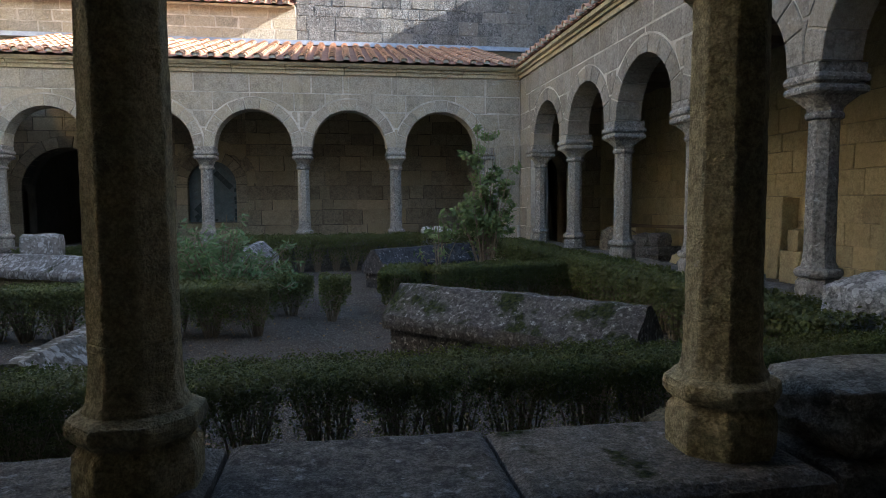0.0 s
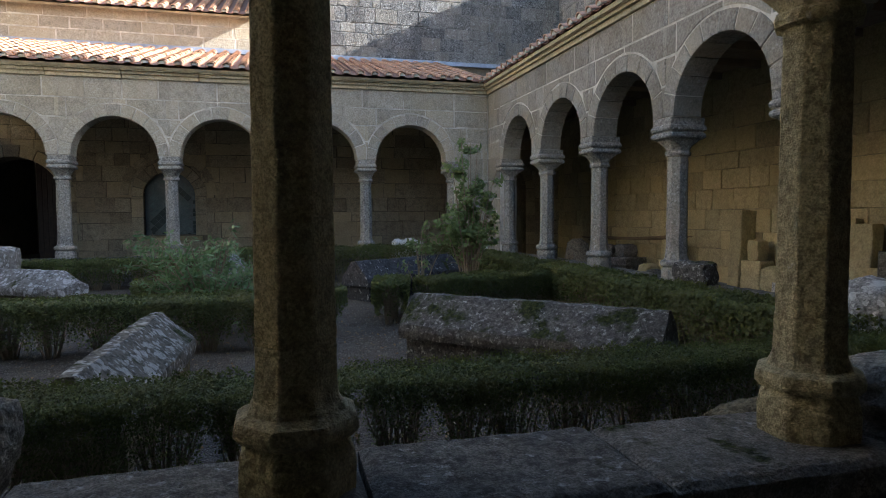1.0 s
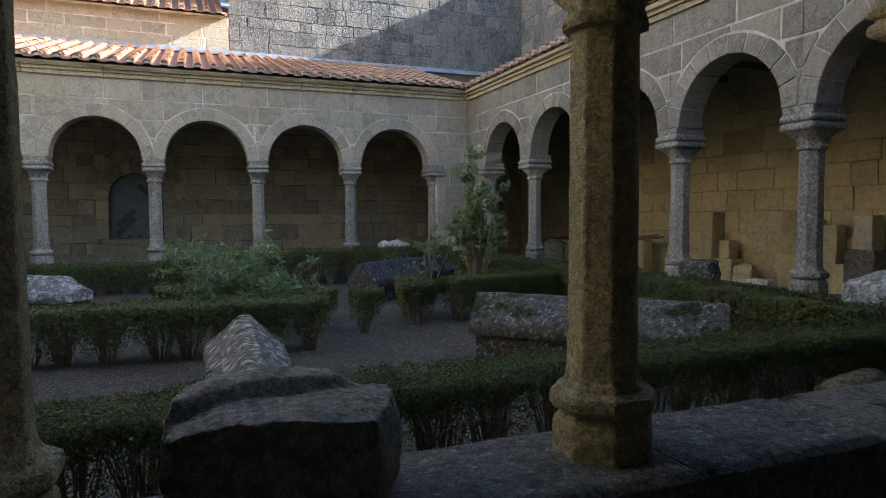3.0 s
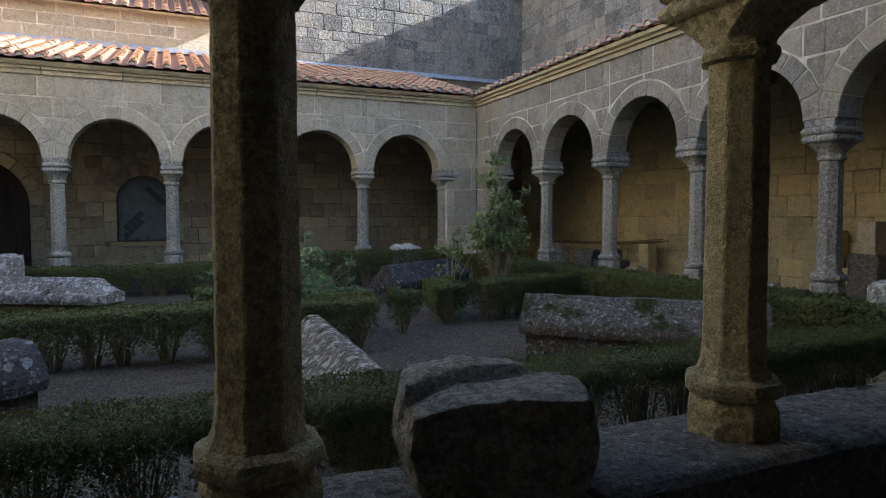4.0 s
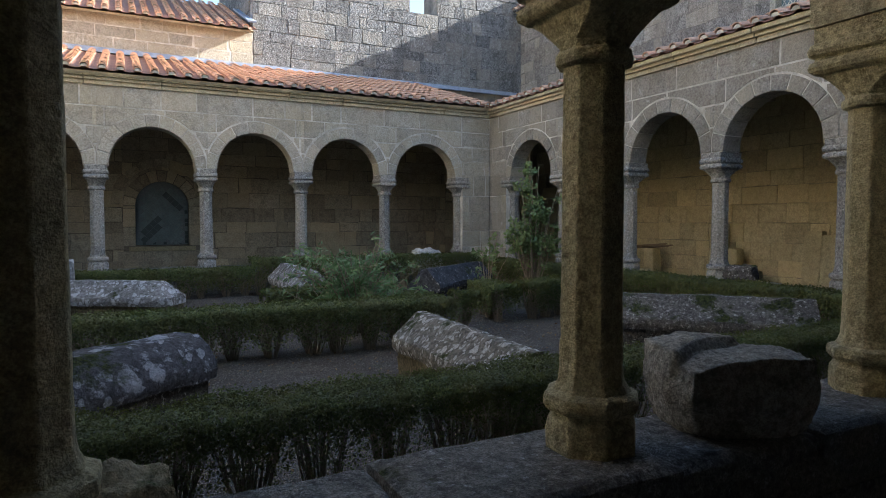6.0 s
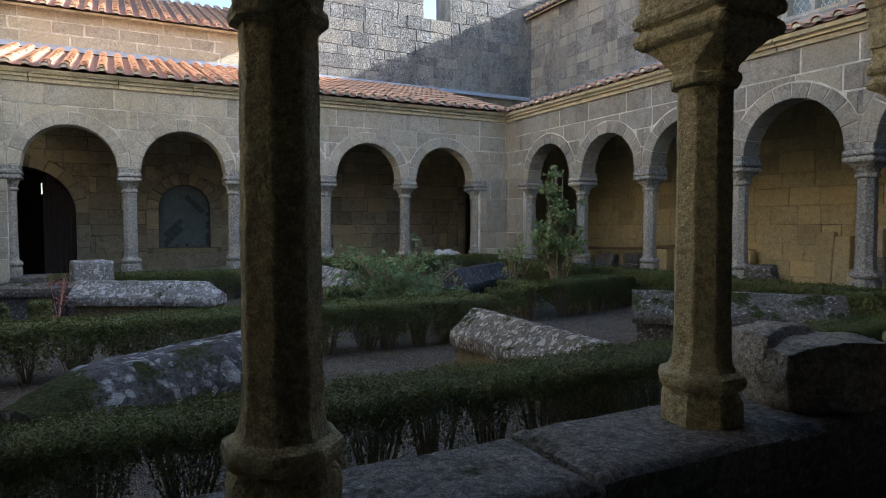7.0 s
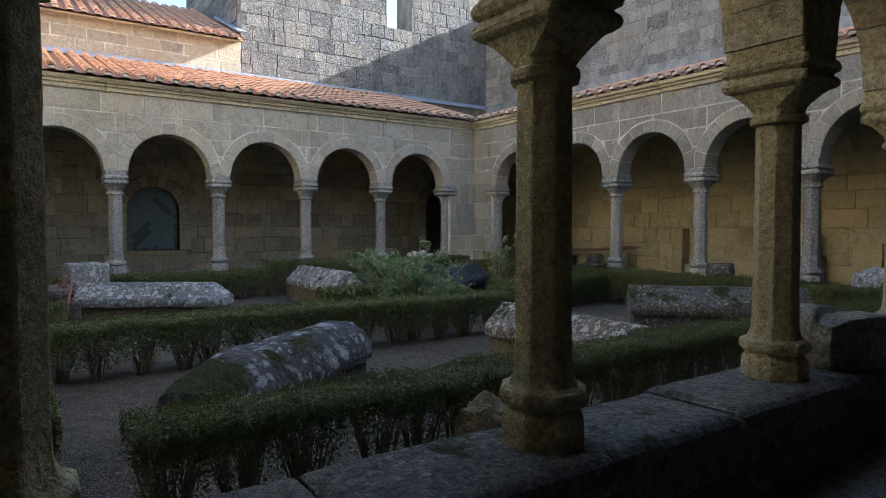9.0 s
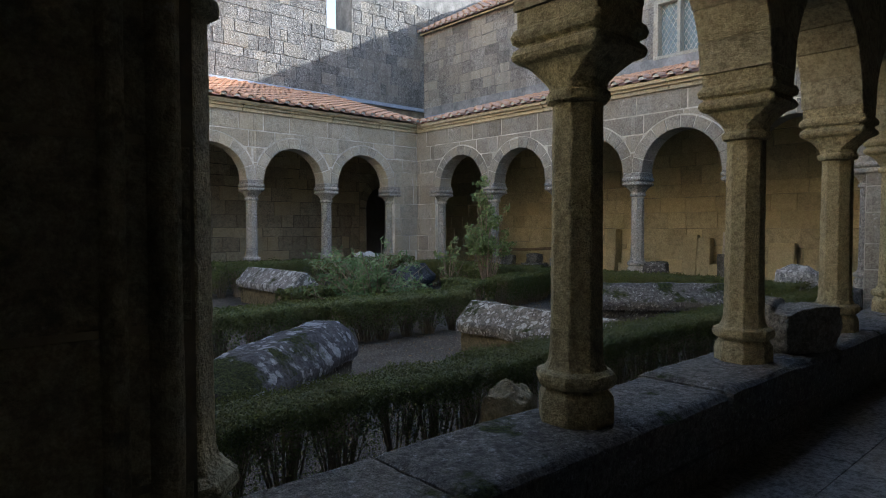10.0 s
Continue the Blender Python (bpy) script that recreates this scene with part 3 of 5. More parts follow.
bm = bmesh.new()
box(bm, niche.c - niche.r - 0.02, niche.c + niche.r + 0.02, YB + 0.006, YB + 0.69, -0.06, niche.bottom)
part("niche_base", bm, MORTAR_NORTH, wall)
bm = bmesh.new()
box(bm, niche.c - 0.75, niche.c + 0.75, YB + 0.2, YB + 0.6, niche.bottom - 0.1, 2.5)
part("niche_back", bm, MORTAR_NORTH, wall)
outer_ring = Opening(niche.c, 0.93, niche.s + 0.02, 1.1)
voussoirs(outer_ring, 0.2, 9, YB - 0.03, YB + 0.05, along_x, NORTH_ASHLAR, wall, rng=rng)
for a, b in ((-1.0, -0.42), (-0.42, 0.2), (0.2, 0.98)):
    child("stone", prism([(niche.c + a + 0.004, 0.31), (niche.c + b - 0.004, 0.31), (niche.c + b - 0.004, 0.655), (niche.c + a + 0.004, 0.655)], YB - 0.036, YB + 0.05, along_x, NORTH_ASHLAR, name="stone"), wall)

east_back = plain_wall("wall_east_back", [(YN, -0.06), (YB, -0.06)], 5.42, XB, XB + 0.7, along_y, MORTAR_WARM, "yellow granite back wall of coursed ashlar")
ashlar(YN, YB, [rng.uniform(0.3, 0.42) for _ in range(12)], -0.06, (0.35, 0.95), XB - 0.012, XB + 0.05, along_y, WARM, east_back, rng, gap=0.0045, prouds=0.016, skew=0.016)

west_back = plain_wall("wall_west_back", [(YN, -0.06), (YB, -0.06)], 5.42, XL - 0.7, XL, along_y, RUBBLE, "granite back wall of the west gallery")
south_back = plain_wall("wall_south_back", [(XL - 0.7, -0.06), (XB, -0.06)], 5.42, YN - 0.7, YN, along_x, WALL_DARK, "dark plastered gallery wall")

# tower and upper walls
def along_x_in(u, d, z):
    return Vector((u, d + 0.016, z))


wall = plain_wall("wall_tower", [(-1.22, 5.42), (3.24, 5.42), (12.0, 5.42)], 7.47, YB, YB + 0.9, along_x_in, MORTAR_GREY, "grey weathered granite tower wall with a window gap")
ashlar(-1.22, XB, (0.3, 0.36, 0.27, 0.4, 0.33, 0.39), 5.42, (0.22, 0.75), YB + 0.002, YB + 0.3, along_x, GREY, wall, rng, gap=0.005, prouds=0.015, skew=0.026)
for a, b, label in ((-1.22, 3.24, "left"), (4.12, 12.0, "right")):
    up = plain_wall("wall_tower_upper", [(a, 7.47), (b, 7.47)], 11.5, YB, YB + 0.9, along_x_in, MORTAR_GREY, "grey weathered granite tower wall beside the window gap")
    ashlar(a, min(b, 9.5), (0.36, 0.4, 0.34, 0.38), 7.47, (0.22, 0.75), YB + 0.002, YB + 0.3, along_x, GREY, up, rng, gap=0.005, prouds=0.015, skew=0.026)
side = plain_wall("wall_tower_side", [(YB + 0.9, 5.42), (YB + 6, 5.42)], 11.5, -1.22, -0.4, along_y, MORTAR_DARK, "grey granite side wall of the tower")
ashlar(YB + 0.3, YB + 6, (0.38,) * 12, 5.42, (0.4, 0.8), -1.24, -0.6, along_y, GREY, side, rng, gap=0.009, prouds=0.02)
wall = plain_wall("wall_north_upper", [(XL, 5.42), (-1.22, 5.42)], 6.3, YB, YB + 0.7, along_x, MORTAR, "sunlit granite upper wall with pale joints")
ashlar(XL, -1.22, (0.3, 0.28, 0.3), 5.42, (0.5, 1.0), YB - 0.003, YB + 0.1, along_x, GRANITE, wall, rng, gap=0.013, prouds=0.004, skew=0.02)
wall = plain_wall("wall_east_upper", [(YN, 5.42), (6.98, 5.42), (6.98, 6.85), (8.28, 6.85), (8.28, 5.42), (YB, 5.42)], 8.0, XB, XB + 0.6, along_y, MORTAR_EARTH, "weathered granite rubble upper wall")
for a, b in ((YN, 6.98), (8.28, YB)):
    ashlar(a, b, (0.3, 0.34, 0.28, 0.36, 0.3, 0.38, 0.32, 0.3), 5.42, (0.22, 0.7), XB - 0.003, XB + 0.1, along_y, RUBBLE, wall, rng, gap=0.009, prouds=0.016, skew=0.03)
ashlar(6.98, 8.28, (0.36, 0.36, 0.38), 6.87, (0.35, 0.9), XB - 0.014, XB + 0.1, along_y, RUBBLE, wall, rng, gap=0.007)
# unseen west wall, its height set to reflect warm sunlight eastwards
for nm, a, b in (("wall_west_upper", YN - 0.7, YB),):
    wall = plain_wall(nm, [(a, 5.42), (b, 5.42)], 9.0, XL - 0.7, XL, along_y, OCHRE, "unseen ochre rendered upper wall of the west wing, bouncing warm sunlight")

# ---- roofs ----
def half_tile(r0, r1, length, th=0.016, up=True, n=7):
    """One barrel tile along +y, crown up, its wide end at y = 0."""
    verts, faces = [], []
    for y, r in ((0.0, r0), (length, r1)):
        for rr in (r, r - th):
            for k in range(n):
                a = math.pi * k / (n - 1)
                verts.append((rr * math.cos(a), y, rr * math.sin(a) * 0.85 * (1 if up else -1)))
    for k in range(n - 1):
        a, b, c, d = k, n + k, 2 * n + k, 3 * n + k
        faces += [(a, a + 1, c + 1, c), (b, d, d + 1, b + 1), (a, b, b + 1, a + 1), (c, c + 1, d + 1, d)]
    faces += [(0, 2 * n, 3 * n, n), (n - 1, 2 * n - 1, 4 * n - 1, 3 * n - 1)]
    if not up:
        faces = [f[::-1] for f in faces]
    return verts, faces


CAP_TILE = mesh_from("roof_tile", *half_tile(0.08, 0.064, 0.37), TILE)


def tiled_roof(name, m, width, length, pitch, single_rows, seed, deck_mat=None, label="terracotta barrel-tiled roof"):
    """A lean-to roof: deck, pan tiles and rows of cap tiles. m: eave's left corner, x along the eave, y up the slope."""
    r = random.Random(seed)
    bm = bmesh.new()
    box(bm, 0, width, 0.06, length, -0.14, -0.085)
    for v in bm.verts:
        v.co = m @ v.co
    roof = part(name, bm, MORTAR_WARM)
    tagged(roof, label, "roof", kind="structure")
    step = 0.3
    verts, faces = [], []
    pv, pf = half_tile(0.115, 0.11, length + 0.05, up=False)
    cv, cf = half_tile(0.08, 0.064, 0.37)
    V2, F2 = [], []
    x = pitch / 2
    while x < width:
        off = len(V2)
        for p in pv:
            V2.append(m @ Vector((x + pitch / 2 + p[0], p[1] + 0.02, p[2] * 0.38 - 0.012)))
        F2 += [tuple(i + off for i in f) for f in pf]
        k = 0
        while k * step < length:
            tm = Matrix.Translation((x + r.uniform(-0.008, 0.008), k * step - 0.05, 0.006 + r.uniform(-0.003, 0.008))) @ pose(0, 0, 0, -3.0 + r.uniform(-0.9, 0.9), 0, r.uniform(-1.6, 1.6))
            if k < single_rows:
                t = child("roof_tile", CAP_TILE, roof)
                t.matrix_basis = m @ tm
            else:
                off = len(verts)
                verts += [m @ tm @ Vector(p) for p in cv]
                faces += [tuple(i + off for i in f) for f in cf]
            k += 1
        x += pitch
    plug_v, plug_f = [], []
    x = pitch / 2
    while x < width:
        off = len(plug_v)
        for y in (-0.032, 0.05):
            plug_v += [m @ Vector((x + 0.062 * math.cos(math.pi * k / 6), y, 0.062 * 0.85 * math.sin(math.pi * k / 6) - 0.012)) for k in range(7)]
        plug_f += [tuple(off + k for k in range(7)), tuple(off + 13 - k for k in range(7))]
        plug_f += [(off + k, off + 7 + k, off + 8 + k, off + k + 1) for k in range(6)] + [(off, off + 6, off + 13, off + 7)]
        x += pitch
    tagged(child("eave_mortar", mesh_from("eave_mortar", plug_v, plug_f, MORTAR), roof), kind="stuff")
    tagged(child("pan_tiles", mesh_from("pan_tiles", V2, F2, TILE_PAN), roof), kind="stuff")
    if verts:
        tagged(child("upper_tiles", mesh_from("upper_tiles", verts, faces, TILE), roof), kind="stuff")
    return roof


def slope(origin, right, up):
    x, y = Vector(right).normalized(), Vector(up).normalized()
    z = x.cross(y).normalized()
    m = Matrix((x, y, z)).transposed().to_4x4()
    m.translation = origin
    return m


up_n = Vector((0, 4.15, 1.26))
tiled_roof("roof_north", slope((-7.0, 12.86, 4.12), (1, 0, 0), up_n), 10.55, up_n.length, 0.285, 7, 3)
up_e = Vector((3.75, 0, 1.1))
tiled_roof("roof_east", slope((3.41, 13.1, 4.09), (0, -1, 0), up_e), 10.9, up_e.length, 0.285, 3, 4)
up_u = Vector((0, 4.6, 1.95))
tiled_roof("roof_north_upper", slope((-11.0, 16.6, 6.28), (1, 0, 0), up_u), 9.75, up_u.length, 0.285, 5, 6)
up_ee = Vector((3.6, 0, 2.0))
tiled_roof("roof_east_upper", slope((6.8, 17.0, 8.03), (0, -1, 0), up_ee), 19.0, up_ee.length, 0.285, 2, 7)
# lean-to roofs that close the galleries on the two sides the walk keeps behind it
for nm, pts, th in (("roof_south", ((-11.8, YN - 0.7, 5.3), (7.1, YN - 0.7, 5.3), (3.4, 2.3, 4.12), (-7.2, 2.3, 4.12)), 0.1),
                    ("roof_west", ((-11.8, 17.0, 5.3), (-11.8, YN - 0.7, 5.3), (-7.2, 2.3, 4.12), (-7.2, 13.1, 4.12)), 0.1)):
    bm = bmesh.new()
    lo = [bm.verts.new(p) for p in pts]
    hi = [bm.verts.new((p[0], p[1], p[2] + th)) for p in pts]
    bm.faces.new(lo[::-1]); bm.faces.new(hi)
    for i in range(4):
        bm.faces.new((lo[i], lo[(i + 1) % 4], hi[(i + 1) % 4], hi[i]))
    tagged(part(nm, bm, TILE_PAN), "terracotta lean-to gallery roof", "roof", kind="structure")
# east wing's far slope and the body behind it
bm = bmesh.new()
box(bm, XB + 0.6, 13.5, YN, YB, 5.3, 8.0)
tagged(part("wall_east_wing", bm, RUBBLE), "granite body of the taller east wing", "wall", kind="structure")
bm = bmesh.new()
vs = [bm.verts.new(p) for p in ((10.4, YN - 1, 10.02), (10.4, 17.0, 10.02), (14, 17.0, 8.0), (14, YN - 1, 8.0), (10.4, YN - 1, 9.9), (10.4, 17.0, 9.9), (14, 17.0, 7.9), (14, YN - 1, 7.9))]
for f in ((0, 1, 2, 3), (4, 7, 6, 5), (0, 3, 7, 4), (1, 5, 6, 2), (0, 4, 5, 1), (2, 6, 7, 3)):
    bm.faces.new([vs[i] for i in f])
tagged(part("roof_east_wing", bm, TILE_PAN), "far slope of the east wing roof", "roof", kind="structure")

# added block, out of view, keeping sun off the north arcade's west end
bm = bmesh.new()
box(bm, 9.5, 11.5, 9.2, 10.4, 8.0, 11.9)
tagged(part("wall_bell_cote", bm, RUBBLE), "unseen granite block on the east ridge, added to shade the north arcade", "wall", kind="structure")

# zinc flashings above the lean-to roofs
def flashing(name, to, u0, u1, d, z, h=0.17):
    bm = bmesh.new()
    for a, b, c, e in ((d - 0.012, d - 0.004, z, z + h), (d - 0.1, d - 0.012, z - 0.03, z - 0.015)):
        ps = [bm.verts.new(to(u, dd, zz)) for zz in (c, e) for dd in (a, b) for u in (u0, u1)]
        for f in ((0, 2, 3, 1), (4, 5, 7, 6), (0, 1, 5, 4), (2, 6, 7, 3), (0, 4, 6, 2), (1, 3, 7, 5)):
            bm.faces.new([ps[i] for i in f])
    tagged(part(name, bm, ZINC), "grey-blue zinc flashing along the wall foot", "flashing", kind="structure")


flashing("trim_north", along_x, -11, XB - 0.02, YB - 0.02, 5.36, 0.1)
bm = bmesh.new()
box(bm, -0.1, 0.1, 0, 2.6, 0.06, 0.1)
m = slope((-1.3, 16.55, 6.33), (1, 0, 0), up_u)
for v in bm.verts:
    v.co = m @ v.co
tagged(part("trim_verge", bm, ZINC), "blue-grey zinc verge flashing", "flashing", kind="structure")
flashing("trim_east", along_y, YN, YB - 0.1, XB - 0.05, 5.12, 0.05)
bm = bmesh.new()
box(bm, XB - 0.04, XB - 0.016, YN, YB - 0.03, 5.0, 5.46, 0.006)
tagged(part("trim_east_fillet", bm, MORTAR_GREY), "grey cement fillet along the roof's upper edge", "fillet", kind="structure")

# ---- ground, floors, ceilings ----
bm = bmesh.new()
bmesh.ops.create_grid(bm, x_segments=110, y_segments=110, size=5.6)
for v in bm.verts:
    v.co.x, v.co.y = v.co.x * 1.0 - 1.8, v.co.y + 7.65
    v.co.z = -0.06 + 0.018 * noise.noise(v.co * 1.3) + 0.008 * noise.noise(v.co * 7)
tagged(part("ground", bm, GRAVEL, smooth=True), "gravel garden ground with leaf litter", "ground", kind="structure")
bm = bmesh.new()
box(bm, -400, 400, -400, 400, -0.6, -0.2)
tagged(part("terrain", bm, GRAVEL), "bare ground round the building", "ground", kind="structure")


def flags(tag, x0, x1, y0, y1):
    r = random.Random(tag)
    bm = bmesh.new()
    box(bm, x0, x1, y0, y1, -0.19, -0.02)
    fl = tagged(part("floor_" + tag, bm, MORTAR_DARK), "worn granite flagstone floor", "floor", kind="structure")
    y = y0
    while y < y1:
        h = min(r.uniform(0.5, 0.7), y1 - y)
        x = x0
        while x < x1:
            w = min(r.uniform(0.6, 1.2), x1 - x)
            bm = bmesh.new()
            box(bm, x + 0.003, x + w - 0.003, y + 0.003, y + h - 0.003, -0.04, r.uniform(-0.002, 0.002))
            part("flagstone", bm, FLAG, fl)
            x += w
        y += h


flags("south", -7.2, 7.1, YN, 1.78)
flags("north", -7.2, 7.1, 13.58, YB)
flags("east", 4.075, 7.1, 1.78, 13.58)
flags("west", XL, -7.7, YN, YB)
for nm, x0, x1, y0, y1 in (("ceiling_south", -7.2, 7.1, YN, 2.0), ("ceiling_north", -7.2, 7.1, 13.4, YB), ("ceiling_east", 4.05, 7.1, 2.0, 13.4), ("ceiling_west", XL, -7.6, YN, YB)):
    bm = bmesh.new()
    box(bm, x0, x1, y0, y1, 3.84, 3.88)
    n = int(max(x1 - x0, y1 - y0) / 0.9)
    for i in range(n):
        f = (i + 0.5) / n
        if x1 - x0 > y1 - y0:
            c = x0 + (x1 - x0) * f
            box(bm, c - 0.05, c + 0.05, y0, y1, 3.72, 3.836)
        else:
            c = y0 + (y1 - y0) * f
            box(bm, x0, x1, c - 0.05, c + 0.05, 3.72, 3.836)
    tagged(part(nm, bm, CEILING), "dark timber gallery ceiling with joists", "ceiling", kind="structure")

# ---- door and niche in the north gallery ----
door = empty("door_1")
tagged(door, "dark oak plank door leaf standing half open in an arch", "door", kind="structure")
for i in range(6):
    x0 = -6.47 + i * 0.112
    r = big_door.r - 0.01
    top = big_door.s + math.sqrt(max(0.0, r * r - (min(abs(x0 - big_door.c), abs(x0 + 0.11 - big_door.c))) ** 2))
    bm = bmesh.new()
    box(bm, x0, x0 + 0.108, YB + 0.33, YB + 0.38, 0.0, top, 0.006)
    part("plank", bm, WOOD_DARK, door)
# dark rooms behind the two doorways, one with a small window to the sky
for nm, x0, x1, win in (("room_north", -9.2, -4.5, True), ("room_corner", 3.9, 6.9, False)):
    bm = bmesh.new()
    y0, y1, z1 = YB + 0.71, YB + (8.5 if win else 3.6), 4.0
    box(bm, x0 - 0.2, x0, y0, y1, -0.06, z1)
    box(bm, x1, x1 + 0.2, y0, y1, -0.06, z1)
    box(bm, x0, x1, y0, y1, z1, z1 + 0.2)
    box(bm, x0, x1, y0, y1, -0.2, -0.06)
    if win:
        wx = (-7.22, -7.03)
        box(bm, x0 - 0.2, wx[0], y1, y1 + 0.14, -0.06, z1)
        box(bm, wx[1], x1 + 0.2, y1, y1 + 0.14, -0.06, z1)
        box(bm, wx[0], wx[1], y1, y1 + 0.14, -0.06, 2.41)
        box(bm, wx[0], wx[1], y1, y1 + 0.14, 2.78, z1)
    else:
        box(bm, x0 - 0.2, x1 + 0.2, y1, y1 + 0.14, -0.06, z1)
    tagged(part(nm, bm, PLASTER), "unlit stone room behind the doorway", "room", kind="structure")

small_window = empty("window_2")
tagged(small_window, "small leaded window glowing at the end of a dark room", "window", kind="structure")
bm = bmesh.new()
box(bm, -7.22, -7.03, YB + 8.55, YB + 8.554, 2.41, 2.78)
pane = part("pane", bm, CLEAR_GLASS, small_window)
for s in (-1, 1):
    for k in range(-1, 3):
        bm = bmesh.new()
        box(bm, -0.004, 0.004, -0.003, 0.003, -0.115, 0.115)
        for v in bm.verts:
            x, z = v.co.x, v.co.z
            v.co.x = -7.125 + 0.634 * x + s * 0.773 * z
            v.co.z = 2.53 + k * 0.12 - s * 0.773 * x + 0.634 * z
            v.co.y += YB + 8.545
        bm.normal_update()
        part("lead_strip", bm, LEAD, small_window)

YG = YB + 0.16
panel = empty("tile_panel")
tagged(panel, "pale blue-grey glazed lozenge panel in an arched niche", "panel", kind="structure")
bm = bmesh.new()
prof = [(niche.c - 0.6, 0.8), (niche.c + 0.6, 0.8)] + [(niche.c + 0.6 * math.cos(math.pi * k / 16), niche.s + 0.6 * math.sin(math.pi * k / 16)) for k in range(17)]
child("backing", prism(prof, YG - 0.004, YG + 0.03, along_x, LEAD, 0.002, 0.002, "backing"), panel)
rp = random.Random(9)
for i in range(-3, 4):
    for j in range(-1, 16):
        u, z = (i + (j % 2) * 0.5) * 0.2, 0.93 + j * 0.1
        poly = [(niche.c + u, z - 0.094), (niche.c + u + 0.094, z), (niche.c + u, z + 0.094), (niche.c + u - 0.094, z)]
        if all(-0.58 < p - niche.c < 0.5 and h > 0.83 and (h < niche.s or math.hypot(p - niche.c, h - niche.s) < 0.57) for p, h in poly):
            dark = (abs(z - 1.22 - (u + 0.2)) < 0.12 and -0.42 < u < -0.02) or (abs(z - 1.88 + (u - 0.25)) < 0.06 and 0.05 < u < 0.5)
            child("lozenge", prism(poly, YG - 0.01 - rp.uniform(0, 0.002), YG, along_x, GLASS_DARK if dark else GLASS_PALE, 0.002, 0.002, "lozenge"), panel)
for k in range(9):
    for u0, z0 in ((0.515, 0.84 + k * 0.105), (-0.57 + k * 0.118, 0.812)):
        tall = 0.09 if u0 == 0.515 else 0.016 + 0.05 * (k % 2)
        poly = [(niche.c + u0, z0), (niche.c + u0 + 0.07, z0), (niche.c + u0 + 0.07, z0 + tall), (niche.c + u0, z0 + tall)]
        child("border_tile", prism(poly, YG - 0.009, YG, along_x, GLASS_DARK if rp.random() < 0.6 else GLASS_PALE, 0.002, 0.002, "border_tile"), panel)
bm = bmesh.new()
box(bm, niche.c - 0.75, niche.c + 0.75, YB - 0.09, YB - 0.022, 0.66, 0.77, 0.01)
tagged(part("sill_niche", bm, WARM), "projecting granite sill below the niche", "sill", kind="structure")

# lattice window of the east wing
win = empty("window_1")
tagged(win, "leaded lattice window in a moulded pale stone surround", "window", kind="structure")
bm = bmesh.new()
for a, b, c, d in ((6.98, 7.1, 5.42, 6.85), (8.16, 8.28, 5.42, 6.85), (7.1, 8.16, 5.42, 5.5), (7.1, 8.16, 6.74, 6.85), (7.59, 7.67, 5.5, 6.74)):
    box(bm, XB - 0.05, XB + 0.3, a, b, c, d, 0.012)
part("window_frame", bm, GRANITE, win, "pale granite surround")
for a, b in ((7.1, 7.59), (7.67, 8.16)):
    bm = bmesh.new()
    box(bm, XB + 0.14, XB + 0.15, a, b, 5.5, 6.74)
    part("pane", bm, GLASS_PALE, win)
    for i in range(-8, 9):
        for s in (-1, 1):
            bm = bmesh.new()
            n = 0
            z0, z1 = 5.5, 6.74
            y0 = (a + b) / 2 + i * 0.12
            # a lead strip on the slant, cut to the pane
            pts = []
            for k in range(41):
                z = z0 + (z1 - z0) * k / 40
                y = y0 + s * (z - (z0 + z1) / 2) * 0.62
                if a <= y <= b:
                    pts.append((y, z))
            if len(pts) < 3:
                bm.free()
                continue
            (ya, za), (yb, zb) = pts[0], pts[-1]
            vs = [bm.verts.new(p) for p in ((XB + 0.125, ya - 0.008, za), (XB + 0.125, ya + 0.008, za), (XB + 0.125, yb + 0.008, zb), (XB + 0.125, yb - 0.008, zb),
                                            (XB + 0.139, ya - 0.008, za), (XB + 0.139, ya + 0.008, za), (XB + 0.139, yb + 0.008, zb), (XB + 0.139, yb - 0.008, zb))]
            for f in ((0, 1, 2, 3), (4, 7, 6, 5), (0, 4, 5, 1), (1, 5, 6, 2), (2, 6, 7, 3), (3, 7, 4, 0)):
                bm.faces.new([vs[i2] for i2 in f])
            part("lead_strip", bm, WHITE_STONE, win)

